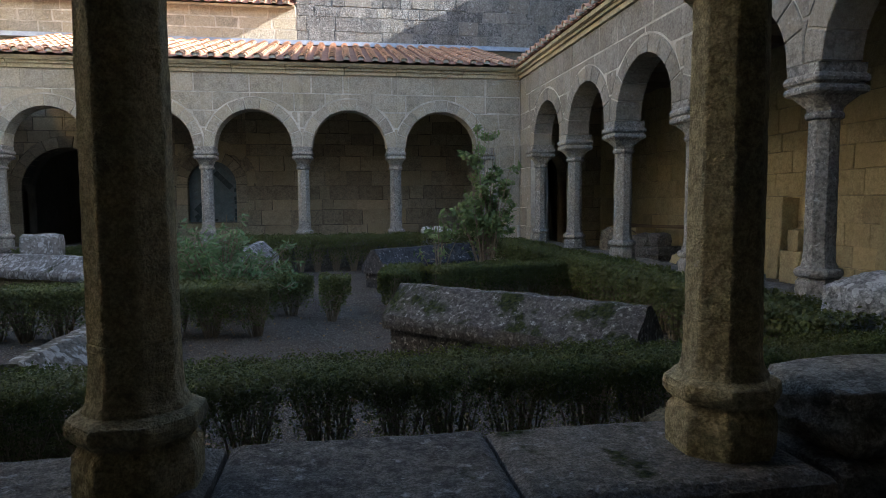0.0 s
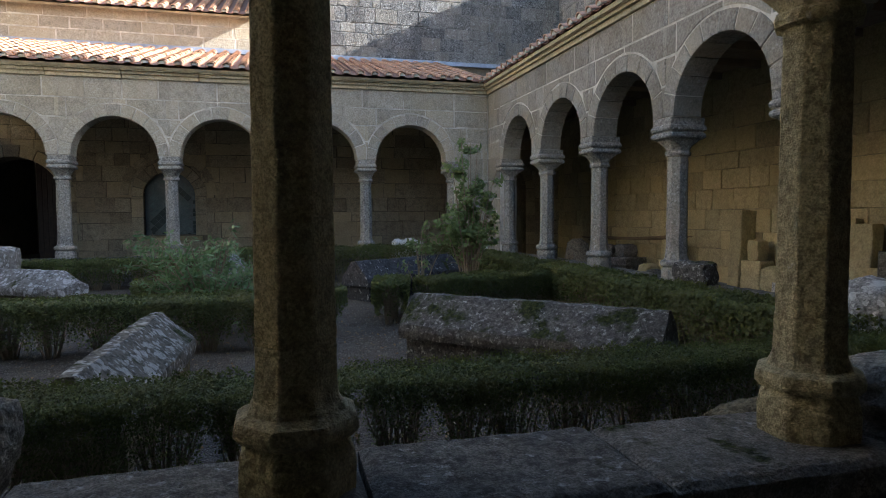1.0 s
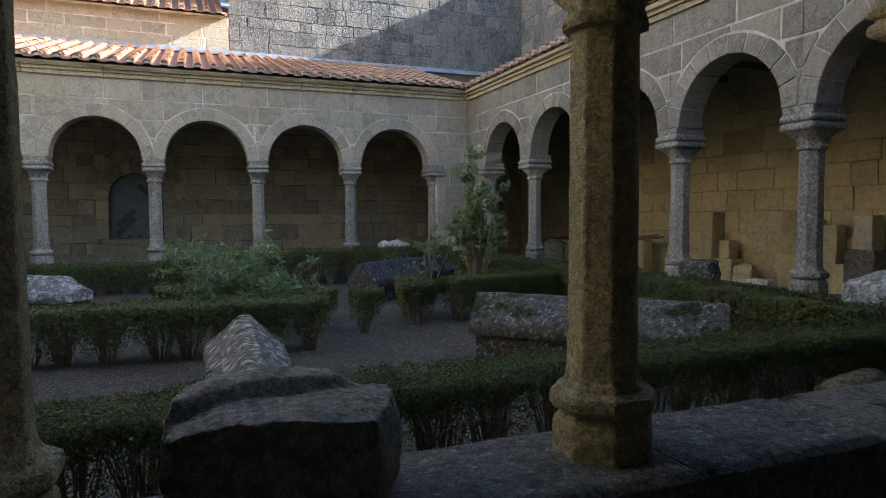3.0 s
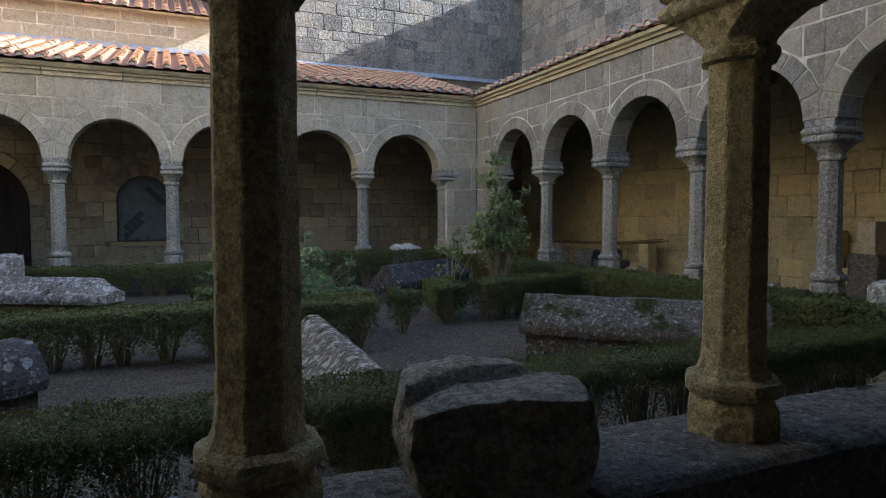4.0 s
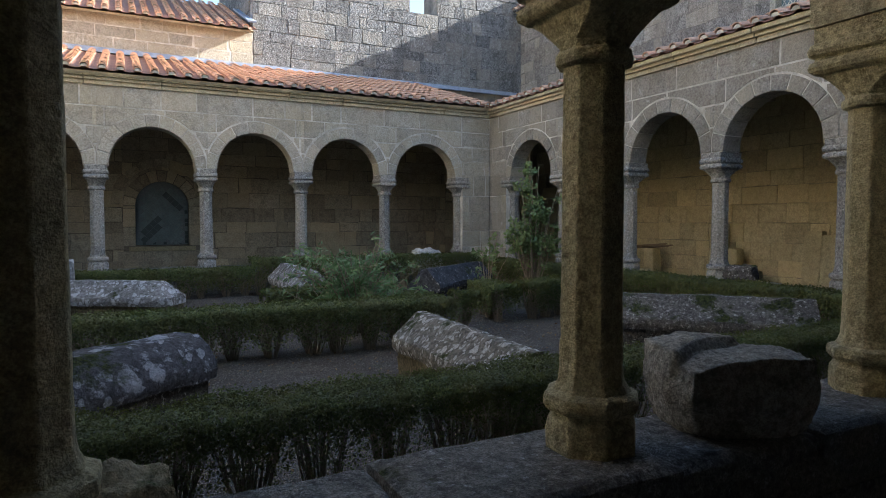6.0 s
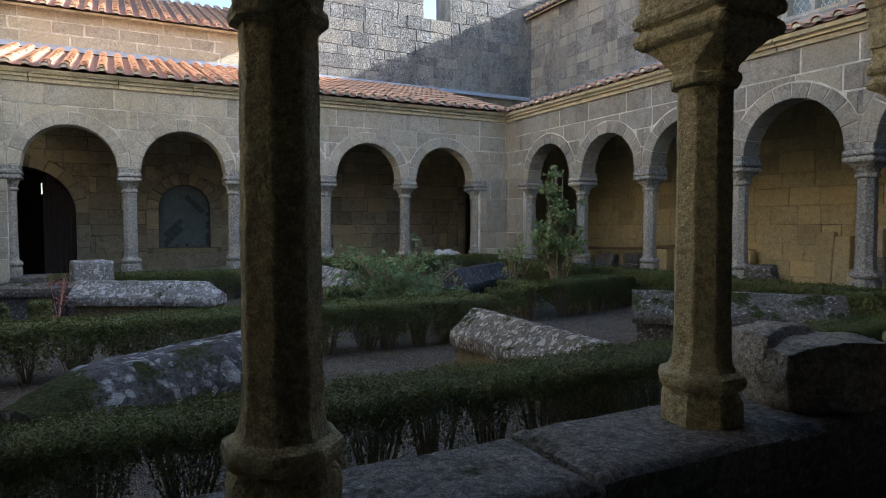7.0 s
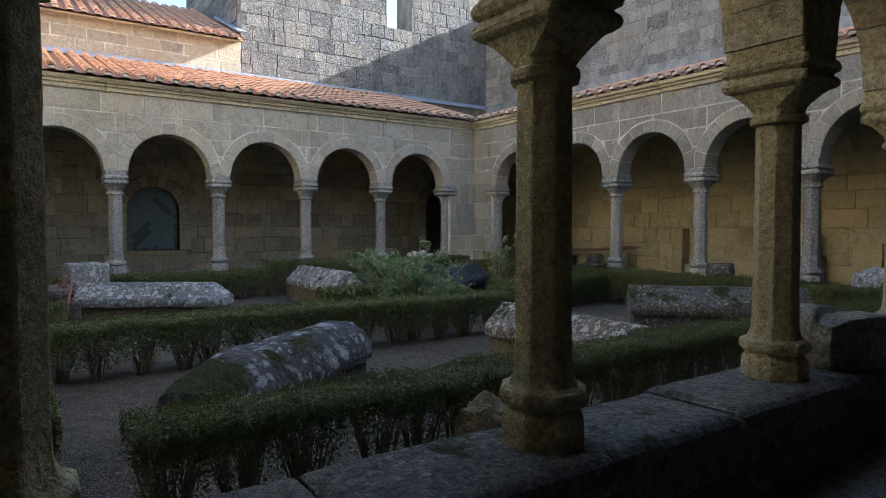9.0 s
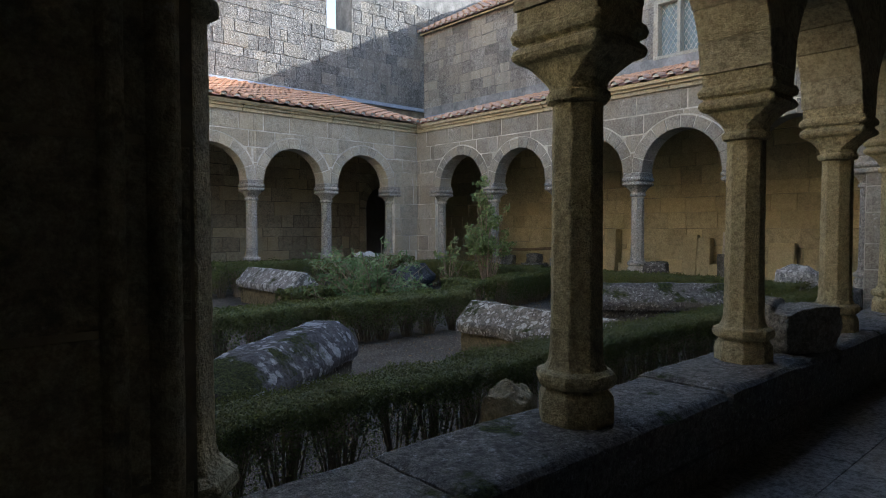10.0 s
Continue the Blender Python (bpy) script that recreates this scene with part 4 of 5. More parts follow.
# ---- tombs ----
def sarcophagus(p1, p2, width, ridge, eave, mat, box_mat, seed, label, z0=-0.08, shrink=0.0, ridge_flat=0.1, box_in=0.055, side=0.12, hip0=0.0, hip1=0.0, shoulder=(0.52, 0.55)):
    """A stone coffin with a gabled lid, from p1 to p2 on the plan; ridge and eave heights of the lid."""
    a, b = Vector((*p1, 0)), Vector((*p2, 0))
    L = (b - a).length
    ang = math.degrees(math.atan2(b.y - a.y, b.x - a.x))
    ob = empty("sarcophagus", pose(*((a + b) / 2), 0, 0, ang))
    w = width / 2
    bm = bmesh.new()
    N = 26
    prof = [(-w, eave - side), (-w - 0.012, eave - side * 0.45), (-w, eave), (-w * shoulder[0], eave + (ridge - eave) * shoulder[1]), (-ridge_flat / 2, ridge), (ridge_flat / 2, ridge), (w * shoulder[0], eave + (ridge - eave) * shoulder[1]), (w, eave), (w + 0.012, eave - side * 0.45), (w, eave - side)]
    loops = []
    for k in range(N + 1):
        f = k / N
        x = -L / 2 + L * f
        nar = 1 - shrink * f
        e = 1.0 - 0.07 * max(0, 1 - min(f, 1 - f) * N / 1.5)
        drop = 1.0
        if hip0 and f < hip0:
            drop = min(drop, 0.25 + 0.75 * f / hip0)
        if hip1 and 1 - f < hip1:
            drop = min(drop, 0.2 + 0.8 * (1 - f) / hip1)
        loops.append([bm.verts.new((x, y * nar * e * (0.55 + 0.45 * min(1, drop * 1.6)), eave - side + (min(z, eave) - eave + side + max(0, z - eave) * drop) * (0.93 + 0.07 * e) * (1 - shrink * 0.25 * f))) for y, z in prof])
    n = len(prof)
    for p, q in zip(loops, loops[1:]):
        for i in range(n):
            bm.faces.new((p[i], p[(i + 1) % n], q[(i + 1) % n], q[i]))
    bm.faces.new(loops[0]); bm.faces.new(loops[-1][::-1])
    bmesh.ops.subdivide_edges(bm, edges=bm.edges[:], cuts=1, use_grid_fill=True)
    roughen(bm, 0.012, 5.0, seed)
    roughen(bm, 0.008, 19.0, seed + 2)
    part("lid", bm, mat, ob)
    bm = bmesh.new()
    box(bm, -L / 2 + box_in, L / 2 - box_in * 2, -w + box_in, w - box_in, z0, eave - side + 0.004)
    bmesh.ops.subdivide_edges(bm, edges=bm.edges[:], cuts=7, use_grid_fill=True)
    roughen(bm, 0.012, 5.0, seed + 5)
    roughen(bm, 0.006, 19.0, seed + 6)
    part("chest", bm, box_mat, ob)
    return tagged(ob, label, "sarcophagus", "medieval tombs in the garden")


sarcophagus((0.36, 5.5), (1.85, 3.95), 0.62, 0.6, 0.37, TOMB_DARK, TOMB_DARK, 1, "dark granite sarcophagus with a mossy gabled lid")
sarcophagus((-1.78, 5.5), (-1.85, 3.5), 0.6, 0.52, 0.31, TOMB_WARM, CHEST, 2, "granite sarcophagus with a white-lichened gabled lid", shrink=0.15)
sarcophagus((-3.86, 5.4), (-5.5, 4.2), 0.68, 0.5, 0.3, TOMB_MOSS, TOMB_DARK, 3, "granite sarcophagus with lichen and moss on its lid", shrink=0.08, ridge_flat=0.26, hip1=0.22, shoulder=(0.74, 0.6))
sarcophagus((-3.6, 9.9), (-5.5, 11.0), 0.62, 0.52, 0.3, TOMB, CHEST, 4, "pale lichened granite sarcophagus with gabled lid", hip0=0.1)
sarcophagus((-1.63, 9.75), (-1.63, 11.9), 0.62, 0.6, 0.36, TOMB, CHEST, 5, "granite sarcophagus with lichened lid beside the shrub")
sarcophagus((0.3, 9.8), (2.2, 11.2), 0.62, 0.56, 0.3, SLATE, SLATE, 6, "dark slate-grey sarcophagus with a low lid")
sarcophagus((-5.5, 11.4), (-6.9, 11.9), 0.6, 0.46, 0.4, TOMB_DARK, TOMB_DARK, 7, "open-sided dark stone coffin with a flat top")


def boulder(name, centre, size, mat, seed, label, category, turn=0.0, amount=0.16, cuts=15, square=0.5):
    bm = bmesh.new()
    bmesh.ops.create_cube(bm, size=2)
    bmesh.ops.subdivide_edges(bm, edges=bm.edges[:], cuts=cuts, use_grid_fill=True)
    sx, sy, sz = size
    for v in bm.verts:
        ball = v.co.normalized() * 1.2
        v.co = v.co * square + ball * (1 - square)
        v.co += noise.noise_vector(v.co * 1.4 + Vector((seed, 0, 0))) * amount + noise.noise_vector(v.co * 4.5 + Vector((0, seed, 0))) * amount * 0.35 + noise.noise_vector(v.co * 13 + Vector((seed, seed, 0))) * amount * 0.14
        v.co = Vector((v.co.x * sx / 2, v.co.y * sy / 2, (v.co.z + 1) * sz / 2))
    ob = part(name, bm, mat, smooth=True)
    ob.matrix_basis = pose(*centre, 0, 0, turn)
    return tagged(ob, label, category)


boulder("rock", (-5.35, 12.0, -0.08), (0.6, 0.5, 0.85), TOMB, 3.3, "lichen-covered granite block standing upright", "rock", 10, 0.08, square=0.85)
# block with a split top on the near parapet
bm = bmesh.new()
bmesh.ops.create_cube(bm, size=2)
bmesh.ops.subdivide_edges(bm, edges=bm.edges[:], cuts=34, use_grid_fill=True)
for v in bm.verts:
    c = v.co
    c = c * 0.66 + c.normalized() * 1.25 * 0.34
    x, y, z = c.x * 0.315, c.y * 0.235, (c.z + 0.98) * 0.178
    g = y + 0.1 - 0.6 * (x + 0.28)
    upper = min(1.0, max(0.0, (z - 0.22) / 0.08))
    lip = 0.5 - 0.5 * math.tanh((x - 0.15 - 0.03 * math.sin(y * 17)) / 0.03)
    z += upper * (0.04 * lip * (0.5 + 0.5 * math.tanh(g / 0.015)) - 0.025 * lip * math.exp(-(g / 0.016) ** 2) - 0.012 - 0.1 * max(0.0, -x - 0.12))
    f = min(1, max(0, z) / 0.34)
    x *= 1 - 0.14 * (1 - f) ** 2
    y *= 1 - 0.14 * (1 - f) ** 2
    v.co = Vector((x, y, max(0, z)))
roughen(bm, 0.024, 4.0, 11)
roughen(bm, 0.009, 14.0, 9)
roughen(bm, 0.005, 40.0, 5)
blk = part("stone_block", bm, BLOCK, smooth=True)
blk.matrix_basis = pose(-1.89, 2.0, TOP - 0.025, 0, 0, -18)
tagged(blk, "rough granite block with a split top on the parapet", "stone block")
boulder("stone_block", (1.78, 2.0, TOP - 0.03), (0.85, 0.42, 0.25), BLOCK, 8.1, "dark weathered stone lump lying on the parapet", "stone block", 4, 0.12, square=0.7)
boulder("rock", (-4.33, 2.62, -0.1), (0.36, 0.28, 0.56), CHEST, 2.1, "mossy rubble stone leaning against the parapet", "rock", 30)
boulder("rock", (1.4, 2.57, -0.1), (0.58, 0.26, 0.49), CHEST, 5.1, "mossy yellow rubble stone leaning against the parapet", "rock", 6, 0.14, square=0.3)
boulder("rock", (3.4, 3.72, -0.1), (0.5, 0.62, 0.86), CRUSTED, 6.4, "boulder crusted with white lichen", "rock", 20)
boulder("rock", (3.8, 6.3, TOP - 0.03), (0.3, 0.42, 0.27), TOMB_DARK, 7.7, "dark stone lump beside a column on the parapet", "rock", 20, square=0.7)
boulder("rock", (1.75, 12.75, -0.1), (0.6, 0.35, 0.84), WHITE_STONE, 1.7, "whitish stone before the far parapet", "rock", 5, square=0.8)

# ---- stone fragments and poles in the east gallery ----
def pillar_stone(x, y, w, d, h, turn, seed, label, lean=0.0, z=0.0, mat=None, name="stone_slab"):
    bm = bmesh.new()
    box(bm, -w / 2, w / 2, -d / 2, d / 2, 0, h)
    bmesh.ops.subdivide_edges(bm, edges=bm.edges[:], cuts=11, use_grid_fill=True)
    for v in bm.verts:
        k = [abs(v.co.x) / (w / 2), abs(v.co.y) / (d / 2), abs(v.co.z - h / 2) / (h / 2)]
        if sorted(k)[1] > 0.93:
            v.co.x *= 0.95
            v.co.y *= 0.95
    roughen(bm, 0.018, 4.0, seed)
    roughen(bm, 0.007, 15.0, seed)
    ob = part(name, bm, mat or WARM)
    ob.matrix_basis = pose(x, y, z, 0, lean, turn)
    return tagged(ob, label, "stone fragment", "stone fragments in the gallery")


pillar_stone(6.86, 9.22, 0.3, 0.27, 1.33, 0, 1, "tall rounded granite shaft leaning on the wall", 3)
pillar_stone(6.8, 8.74, 0.34, 0.4, 0.5, 6, 2, "squared granite base stone")
boulder("carved_stone", (6.8, 8.74, 0.49), (0.22, 0.24, 0.34), WARM, 2.2, "small weathered carved stone on a base", "stone fragment", 0, 0.1, square=0.7)
boulder("carved_stone", (6.7, 8.27, 0), (0.26, 0.34, 0.42), WARM, 9.1, "round-backed stone fragment propped on the floor", "stone fragment", 20, 0.1)
pillar_stone(6.6, 7.85, 0.3, 0.4, 0.22, 8, 12, "pale moulded stone lying on the floor", mat=WHITE_STONE)
pillar_stone(6.9, 7.2, 0.16, 0.34, 1.2, 0, 3, "grey granite slab leaning against the wall", 4)
pillar_stone(6.82, 6.83, 0.2, 0.3, 1.13, 0, 4, "pale granite slab leaning against the wall", 4)
pillar_stone(6.7, 6.5, 0.12, 0.34, 0.55, 0, 13, "low thin slab against the other slabs", 8)
pillar_stone(6.78, 6.2, 0.4, 0.46, 0.78, 0, 5, "squared granite pedestal block", mat=COPING)
pillar_stone(6.78, 6.2, 0.26, 0.28, 0.5, 0, 15, "short moulded shaft standing on a pedestal", z=0.77, mat=GRANITE)
pillar_stone(6.86, 5.2, 0.2, 0.5, 1.05, 0, 6, "granite slab standing against the wall", 4)
pillar_stone(6.85, 4.3, 0.2, 0.45, 0.8, 0, 9, "grey granite slab against the wall", 4)
pillar_stone(5.55, 10.7, 0.42, 0.44, 0.3, 10, 21, "moulded plinth stone on the floor", mat=COPING)
pillar_stone(5.55, 10.7, 0.56, 0.56, 0.16, 14, 22, "moulded slab lying on a plinth stone", z=0.3, mat=COPING)
boulder("carved_stone", (5.55, 10.7, 0.455), (0.32, 0.36, 0.24), COPING, 4.9, "pointed fragment on a moulded stone", "stone fragment")
boulder("carved_stone", (5.6, 10.0, 0), (0.3, 0.34, 0.36), WARM, 1.3, "rounded stone fragment on the floor", "stone fragment")
boulder("carved_stone", (5.45, 9.6, 0), (0.3, 0.3, 0.3), COPING, 3.3, "broken stone fragment on the floor", "stone fragment", 40)
boulder("carved_stone", (5.4, 12.4, 0), (0.4, 0.4, 0.7), BLOCK, 6.3, "dark stone fragment in the shade", "stone fragment")
boulder("carved_stone", (5.9, 12.0, 0), (0.5, 0.45, 0.6), COPING, 8.8, "grey angular stone fragment", "stone fragment", 30, square=0.7)
pillar_stone(6.6, 10.8, 0.26, 0.28, 0.76, 6, 8, "squat yellow granite block")
pillar_stone(6.7, 13.6, 0.5, 0.3, 0.66, 0, 18, "low stone carrying the stacked poles", name="stone_rest")
poles = random.Random(21)
for i in range(7):
    low = i > 4
    a = Vector((6.6 + poles.uniform(-0.12, 0.12), 14.3 + poles.uniform(-0.5, 0.2), 0.69 + 0.012 * i))
    b = Vector((6.55 + poles.uniform(-0.1, 0.12), 10.3 + poles.uniform(-0.2, 0.25), 0.82 + 0.012 * i))
    if low:
        a, b = Vector((6.35, 13.7, 0.66)), Vector((6.2, 11.0, 0.2 + 0.05 * (i - 5)))
    bm = bmesh.new()
    n = 7
    prev = None
    for k in range(9):
        f = k / 8
        c = a.lerp(b, f) + Vector((0, 0, -0.05 * math.sin(math.pi * f))) + noise.noise_vector(Vector((i * 3.1, f * 2, 0))) * 0.02
        ring = [bm.verts.new(c + Vector((0.016 * math.cos(2 * math.pi * j / n), 0, 0.016 * math.sin(2 * math.pi * j / n)))) for j in range(n)]
        if prev:
            for j in range(n):
                bm.faces.new((prev[j], prev[(j + 1) % n], ring[(j + 1) % n], ring[j]))
        else:
            bm.faces.new(ring)
        prev = ring
    bm.faces.new(prev[::-1])
    tagged(part("pole", bm, WOOD_POLE), "thin weathered wooden pole stacked on stones", "pole", "stacked poles")


# ---- plants ----
def leaves(name, pos, nrm, size, mat, parent, seed, long=1.7):
    """Many small pointed leaves: pos and nrm are arrays."""
    r = np.random.default_rng(seed)
    n = len(pos)
    ax = r.normal(size=(n, 3))
    nrm = nrm + r.normal(size=(n, 3)) * 0.7
    nrm /= np.linalg.norm(nrm, axis=1)[:, None] + 1e-9
    ax -= (ax * nrm).sum(1)[:, None] * nrm
    ax /= np.linalg.norm(ax, axis=1)[:, None] + 1e-9
    bx = np.cross(nrm, ax)
    s = (size * r.uniform(0.65, 1.3, n))[:, None]
    v = np.empty((n, 4, 3))
    v[:, 0] = pos - ax * s * long / 2
    v[:, 1] = pos + bx * s / 2 + nrm * s * 0.1
    v[:, 2] = pos + ax * s * long / 2
    v[:, 3] = pos - bx * s / 2 + nrm * s * 0.1
    me = bpy.data.meshes.new(name)
    me.vertices.add(n * 4)
    me.vertices.foreach_set("co", v.reshape(-1))
    me.loops.add(n * 4)
    me.loops.foreach_set("vertex_index", np.arange(n * 4))
    me.polygons.add(n)
    me.polygons.foreach_set("loop_start", np.arange(n) * 4)
    me.materials.append(mat)
    me.update(calc_edges=True)
    me.validate()
    return tagged(child(name, me, parent), kind="stuff")


def twigs(name, segs, mat, parent, sides=5):
    """Tapered twigs: a list of (points, first radius, last radius)."""
    verts, faces = [], []
    for pts, r0, r1 in segs:
        base = len(verts)
        n = len(pts)
        for k, p in enumerate(pts):
            d = (Vector(pts[min(k + 1, n - 1)]) - Vector(pts[max(k - 1, 0)])).normalized()
            a = d.orthogonal().normalized()
            b = d.cross(a)
            rr = r0 + (r1 - r0) * k / (n - 1)
            for j in range(sides):
                t = 2 * math.pi * j / sides
                verts.append(Vector(p) + (a * math.cos(t) + b * math.sin(t)) * rr)
        for k in range(n - 1):
            for j in range(sides):
                q = base + k * sides
                faces.append((q + j, q + (j + 1) % sides, q + sides + (j + 1) % sides, q + sides + j))
    return tagged(child(name, mesh_from(name, verts, faces, mat, True), parent), kind="stuff")


def hedge(p0, p1, width, top, seed, density=1.0, size=0.021, label="clipped box hedge with bare stems below a leafy top", leafy=0.19, ground=-0.07, fan=0.34, below=0.42):
    r = np.random.default_rng(seed)
    a, b = np.array(p0, float), np.array(p1, float)
    L = np.linalg.norm(b - a)
    d = (b - a) / L
    nrm2 = np.array([-d[1], d[0]])
    ob = empty("hedge")
    tagged(ob, label, "hedge", "box hedges of the garden")
    H = top - ground
    n = int(30000 * density * L * width / 0.55 * (0.021 / size) ** 2 * 0.5)
    u = r.uniform(-0.02, L + 0.02, n * 2)
    w = r.uniform(-1, 1, n * 2)
    h = r.uniform(0, 1, n * 2)
    kind = r.random(n * 2)
    # leaves on the skin (a thin top, the two sides) and a few inside
    topskin = kind < 0.14
    h[topskin] = 1 - np.abs(r.normal(0, 0.05, topskin.sum())) - 0.16 * np.abs(w[topskin]) ** 4
    sideskin = (kind >= 0.14) & (kind < 0.68)
    w[sideskin] = np.sign(w[sideskin]) * (1 - np.abs(r.normal(0, 0.09, sideskin.sum())))
    # a row of vase-shaped bushes that meet in the leafy top
    clump = np.array([noise.noise(Vector((x * 3.2, y * 1.3, seed * 1.7))) for x, y in zip(u, np.sign(w))])
    tuft = np.array([noise.noise(Vector((x * 13.0, y * 3.0 + seed, z * 6.0))) for x, y, z in zip(u, w, h)])
    count = max(1, int(round(L / fan)))
    gap_ = L / count
    cell = np.clip((u / gap_).astype(int), 0, count - 1)
    shift = r.uniform(-0.18, 0.18, count) * gap_
    wide = r.uniform(0.72, 1.2, count)
    off = np.abs(u - (cell + 0.5) * gap_ - shift[cell])
    rise = np.clip(h / (1 - leafy / H), 0, 1)
    leaf_from = 1 - leafy / H + 0.14 * clump + 0.1 * tuft
    vase = off < (0.06 + 0.52 * gap_ * rise ** 0.7) * wide[cell] * (1 + 0.35 * tuft)
    # the sides draw in towards the foot
    w *= np.where(h > leaf_from, 1.0, 0.62 + 0.38 * rise)
    skin = (kind < 0.68) | (r.random(n * 2) < 0.16)
    keep = ((h > leaf_from) & skin & (tuft > -0.42)) | (vase & (h > 0.22) & (r.random(n * 2) < below * (0.12 + 0.9 * rise ** 1.5)))
    x2 = a[0] + d[0] * u + nrm2[0] * w * width / 2 * (1 + 0.1 * clump + 0.07 * tuft)
    y2 = a[1] + d[1] * u + nrm2[1] * w * width / 2 * (1 + 0.1 * clump + 0.07 * tuft)
    z2 = ground + H * h * (1 + 0.05 * clump + 0.03 * tuft) + r.normal(0, 0.009, n * 2) + np.where(topskin & (r.random(n * 2) < 0.08), r.uniform(0, 0.05, n * 2), 0)
    pos = np.stack([x2, y2, z2], 1)[keep]
    nn = np.stack([nrm2[0] * w, nrm2[1] * w, np.where(topskin, 1.2, 0.6)], 1)[keep]
    leaves("foliage", pos, nn, np.full(len(pos), size), BOX_LEAF, ob, seed)
    rr = random.Random(seed)
    segs = []
    for i in range(count):
        c = (i + 0.5) * gap_ + shift[i]
        for k in range(rr.randint(22, 30)):
            s = rr.uniform(-0.5, 0.5) * gap_
            o = rr.uniform(-0.1, 0.1)
            cb = c + s * 0.25
            base = Vector((a[0] + d[0] * cb + nrm2[0] * o * 0.6, a[1] + d[1] * cb + nrm2[1] * o * 0.6, ground - 0.02))
            tu, to_ = c + s * 1.1, o * 2.2 * width
            tip = Vector((a[0] + d[0] * tu + nrm2[0] * to_, a[1] + d[1] * tu + nrm2[1] * to_, ground + H * rr.uniform(0.7, 0.95)))
            pts = [base.lerp(tip, f) + noise.noise_vector(Vector((i * 1.9 + k, f * 3, seed))) * 0.03 * math.sin(math.pi * f) for f in (0, 0.25, 0.5, 0.75, 1)]
            segs.append((pts, rr.uniform(0.004, 0.012), 0.0025))
            for q in range(2):
                f0 = rr.uniform(0.3, 0.8)
                p0_ = base.lerp(tip, f0)
                segs.append(([p0_, p0_ + Vector((rr.gauss(0, 0.035), rr.gauss(0, 0.035), rr.uniform(0.05, 0.14)))], 0.003, 0.0015))
    twigs("stemwork", segs, BARK, ob, 4)
    return ob


hedge((-5.95, 3.18), (3.3, 3.18), 0.43, 0.51, 1, 0.55, 0.009, leafy=0.15, below=0.3)
hedge((-6.5, 3.5), (-6.5, 7.05), 0.6, 0.5, 2, 0.55, 0.0135)
hedge((-6.55, 9.5), (-6.25, 9.6), 0.34, 0.36, 13, 0.8, 0.018, "small clipped box bush with bare stems")
hedge((-6.0, 9.9), (-5.8, 9.95), 0.28, 0.36, 14, 0.8, 0.018, "small clipped box bush with bare stems")
hedge((-6.2, 6.75), (-3.1, 6.85), 0.55, 0.48, 3, 0.6, 0.0165, leafy=0.16, below=0.34)
hedge((-3.1, 6.75), (-0.9, 6.65), 0.6, 0.5, 4, 0.6, 0.0165, leafy=0.16, below=0.34)
hedge((-0.42, 7.35), (-0.1, 7.35), 0.34, 0.46, 5, 0.9, 0.018, "small clipped box bush with bare stems")
hedge((-0.95, 7.75), (-0.6, 7.9), 0.34, 0.42, 6, 0.9, 0.018, "small clipped box bush with bare stems")
hedge((0.45, 7.5), (0.7, 8.6), 0.45, 0.47, 7, 0.7, 0.02)
hedge((0.9, 7.65), (2.8, 8.2), 0.5, 0.5, 8, 0.7, 0.016)
hedge((3.05, 3.5), (3.05, 12.2), 0.62, 0.56, 9, 0.6, 0.02)
hedge((-6.0, 12.6), (-2.1, 12.6), 0.5, 0.5, 10, 0.5, 0.024)
hedge((-2.1, 12.6), (2.9, 12.6), 0.5, 0.66, 11, 0.5, 0.024)
hedge((-2.6, 8.6), (-0.9, 8.9), 0.45, 0.46, 12, 0.5, 0.03)


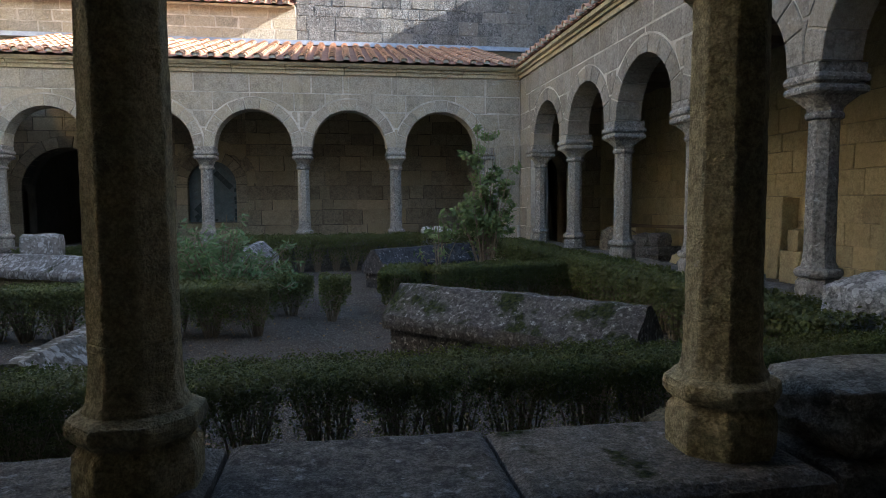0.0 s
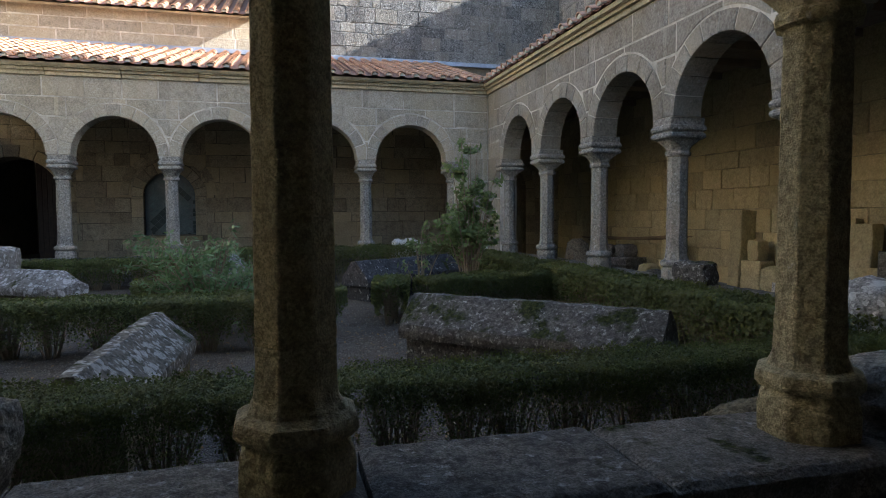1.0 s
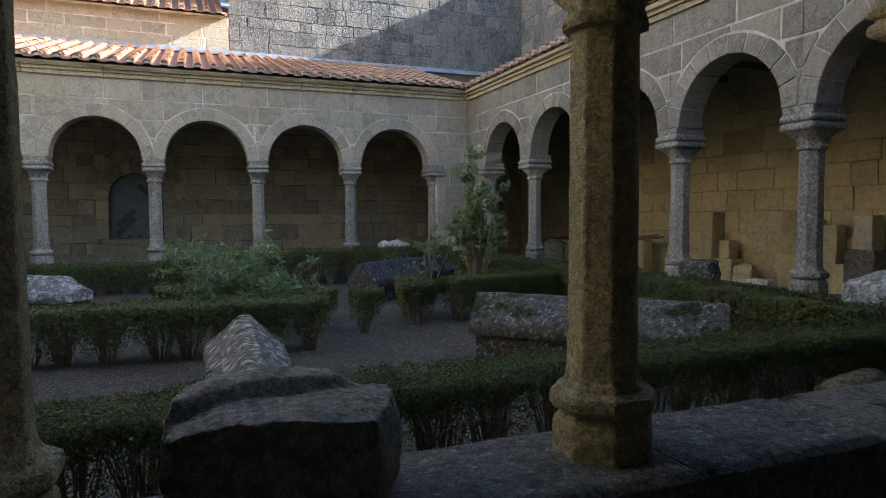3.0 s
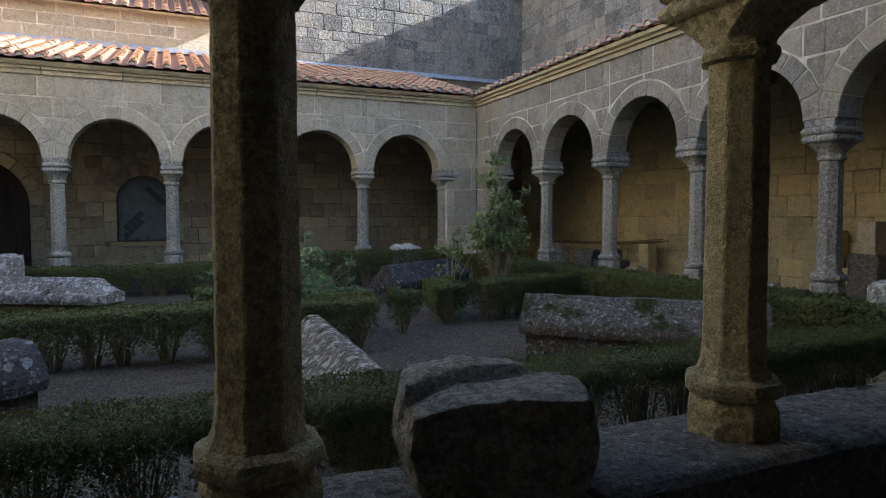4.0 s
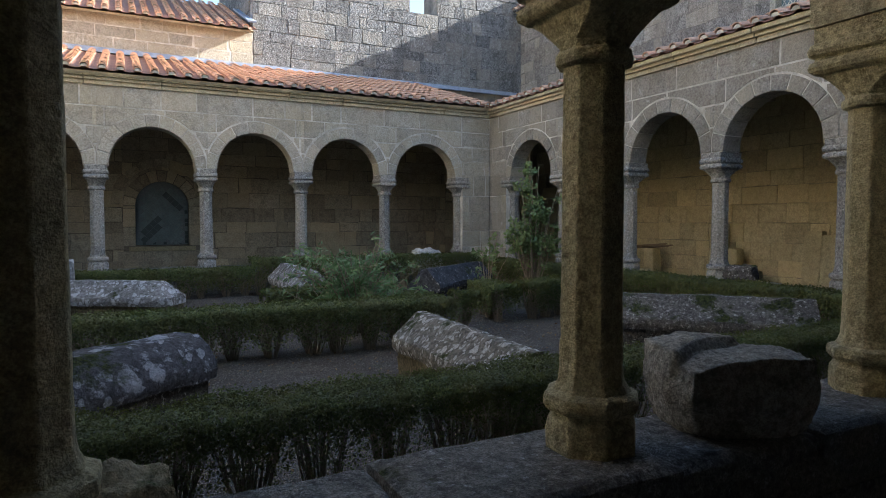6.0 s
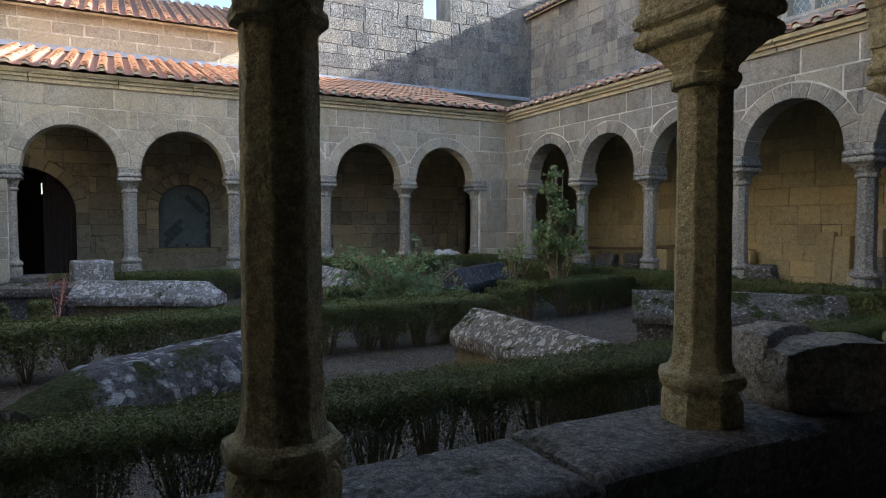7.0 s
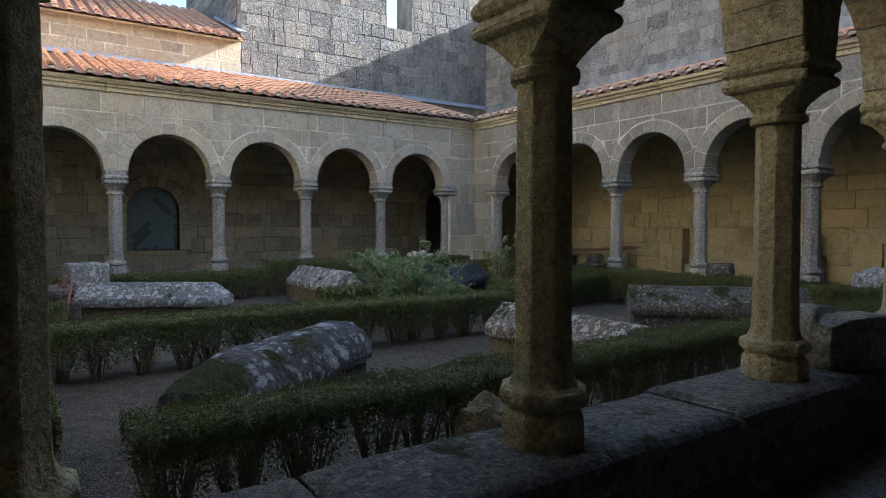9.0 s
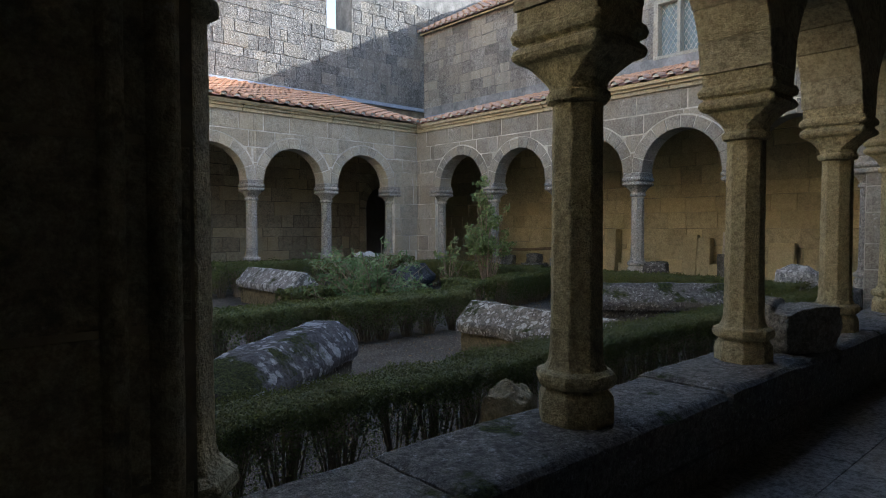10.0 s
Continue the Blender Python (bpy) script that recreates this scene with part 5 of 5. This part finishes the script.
def shrub(name, base, height, spread, count, leaf, mat, seed, label, per=26, trunk=0.018, low=0.15, droop=0.2, category="shrub", fmin=0.35, long=1.9, zmin=0.0, stem=None):
    rr = random.Random(seed)
    r = np.random.default_rng(seed)
    ob = empty(name)
    tagged(ob, label, category)
    segs, ends, pos = [], [], []
    b = Vector(base)
    for i in range(count):
        ang = rr.uniform(0, 2 * math.pi)
        rad = spread * rr.random() ** 0.6
        hgt = height * (rr.uniform(0.55, 1.0) if rr.random() < 0.7 else rr.uniform(low, 0.6))
        tip = b + Vector((math.cos(ang) * rad, math.sin(ang) * rad, hgt * (1 - 0.35 * (rad / spread) ** 2)))
        mid = b.lerp(tip, 0.5) + Vector((0, 0, 0.16 * hgt)) + noise.noise_vector(Vector((i * 2.3, seed, 0))) * 0.12 * spread
        pts = [b * (1 - f) ** 2 + mid * 2 * f * (1 - f) + tip * f * f for f in (k / 8 for k in range(9))]
        segs.append((pts, trunk * rr.uniform(0.5, 1.0), 0.003))
        for k in range(rr.randint(3, 6)):
            f = rr.uniform(fmin, 0.98)
            p = b * (1 - f) ** 2 + mid * 2 * f * (1 - f) + tip * f * f
            q = p + Vector((rr.gauss(0, 1), rr.gauss(0, 1), rr.gauss(0.35, 0.6) - droop)).normalized() * spread * rr.uniform(0.2, 0.45)
            segs.append(([p, p.lerp(q, 0.5) + Vector((0, 0, 0.02)), q], 0.005, 0.002))
            for j in range(per):
                g = rr.uniform(0.15, 1.05)
                pos.append(p.lerp(q, g) + Vector((rr.gauss(0, 1), rr.gauss(0, 1), rr.gauss(0, 1))) * 0.03)
    twigs("branchwork", segs, stem or BARK, ob, 5)
    pos = np.array([tuple(p) for p in pos if p.z > zmin or rr.random() < 0.12])
    nn = np.stack([r.normal(0, 0.5, len(pos)), r.normal(0, 0.5, len(pos)), np.full(len(pos), 0.8)], 1)
    leaves("foliage", pos, nn, np.full(len(pos), leaf), mat, ob, seed, long)
    return ob


shrub("shrub", (-1.6, 7.75, -0.08), 1.42, 0.95, 46, 0.026, SHRUB_LEAF, 31, "loose silver-green shrub with arching stems", 17, low=0.4, long=4.0)
shrub("rose_bush", (1.85, 8.8, -0.08), 2.7, 0.5, 30, 0.046, ROSE_LEAF, 32, "tall straggling rose bush with sparse glossy leaves", 42, low=0.6, droop=0.25, fmin=0.35, zmin=0.85, long=1.5)
shrub("rose_bush", (1.25, 9.3, -0.08), 1.75, 0.42, 8, 0.045, ROSE_LEAF, 33, "thin side shoots of a rose bush", 12, low=0.4, zmin=0.7)
shrub("red_plant", (-5.75, 10.6, -0.08), 0.85, 0.3, 9, 0.03, BLOOM, 34, "thin red-stemmed plant withering by the tomb", 3, trunk=0.02, droop=0.7, long=2.6, stem=RED_STEM)

# a low garden floodlight behind the west hedge
lamp = empty("garden_floodlight", pose(-6.75, 10.6, -0.07, 0, 0, 20))
tagged(lamp, "small garden floodlight with a blue hood on a black stand", "floodlight")
bm = bmesh.new()
box(bm, -0.06, 0.06, -0.06, 0.06, 0.0, 0.02, 0.004)
part("base", bm, BLACK_METAL, lamp)
part("stand", loft([octa(0.02, 0.02), octa(0.018, 0.06), octa(0.05, 0.1), octa(0.07, 0.125)]), BLACK_METAL, lamp)
bm = bmesh.new()
box(bm, -0.13, 0.13, -0.1, 0.1, 0.125, 0.175, 0.012)
part("hood", bm, BLUE_PAINT, lamp, "blue painted hood")

# pebbles and fallen leaves on the open gravel
r = np.random.default_rng(77)
n = 9000
px, py = r.uniform(-5.8, 3.0, n), r.uniform(2.4, 9.5, n)
verts, faces = [], []
for i in range(n):
    s = r.uniform(0.005, 0.016)
    z = -0.06 + 0.018 * noise.noise(Vector((px[i], py[i], 0)) * 1.3) + 0.003
    c = Vector((px[i], py[i], z))
    o = len(verts)
    a = r.uniform(0, 6.28)
    verts += [c + Vector((math.cos(a + k * 2.094) * s, math.sin(a + k * 2.094) * s, -0.003)) for k in range(3)] + [c + Vector((0, 0, s * 0.8))]
    faces += [(o, o + 1, o + 3), (o + 1, o + 2, o + 3), (o + 2, o, o + 3)]
peb = new("gravel_stones", mesh_from("gravel_stones", verts, faces, PEBBLE))
tagged(peb, "loose pale gravel stones on the garden ground", "gravel", kind="stuff")

# fallen leaves and twigs
n = 2200
px, py = r.uniform(-5.9, 3.0, n), r.uniform(2.35, 9.0, n)
litter = empty("leaf_litter")
tagged(litter, "brown fallen leaves scattered on the gravel", "leaf litter", kind="stuff")
lp = np.stack([px, py, np.full(n, -0.045)], 1)
leaves("fallen_leaf", lp, np.tile(np.array([0.0, 0.0, 2.2]), (n, 1)), np.full(n, 0.022), DRY_LEAF, litter, 55, 1.6)
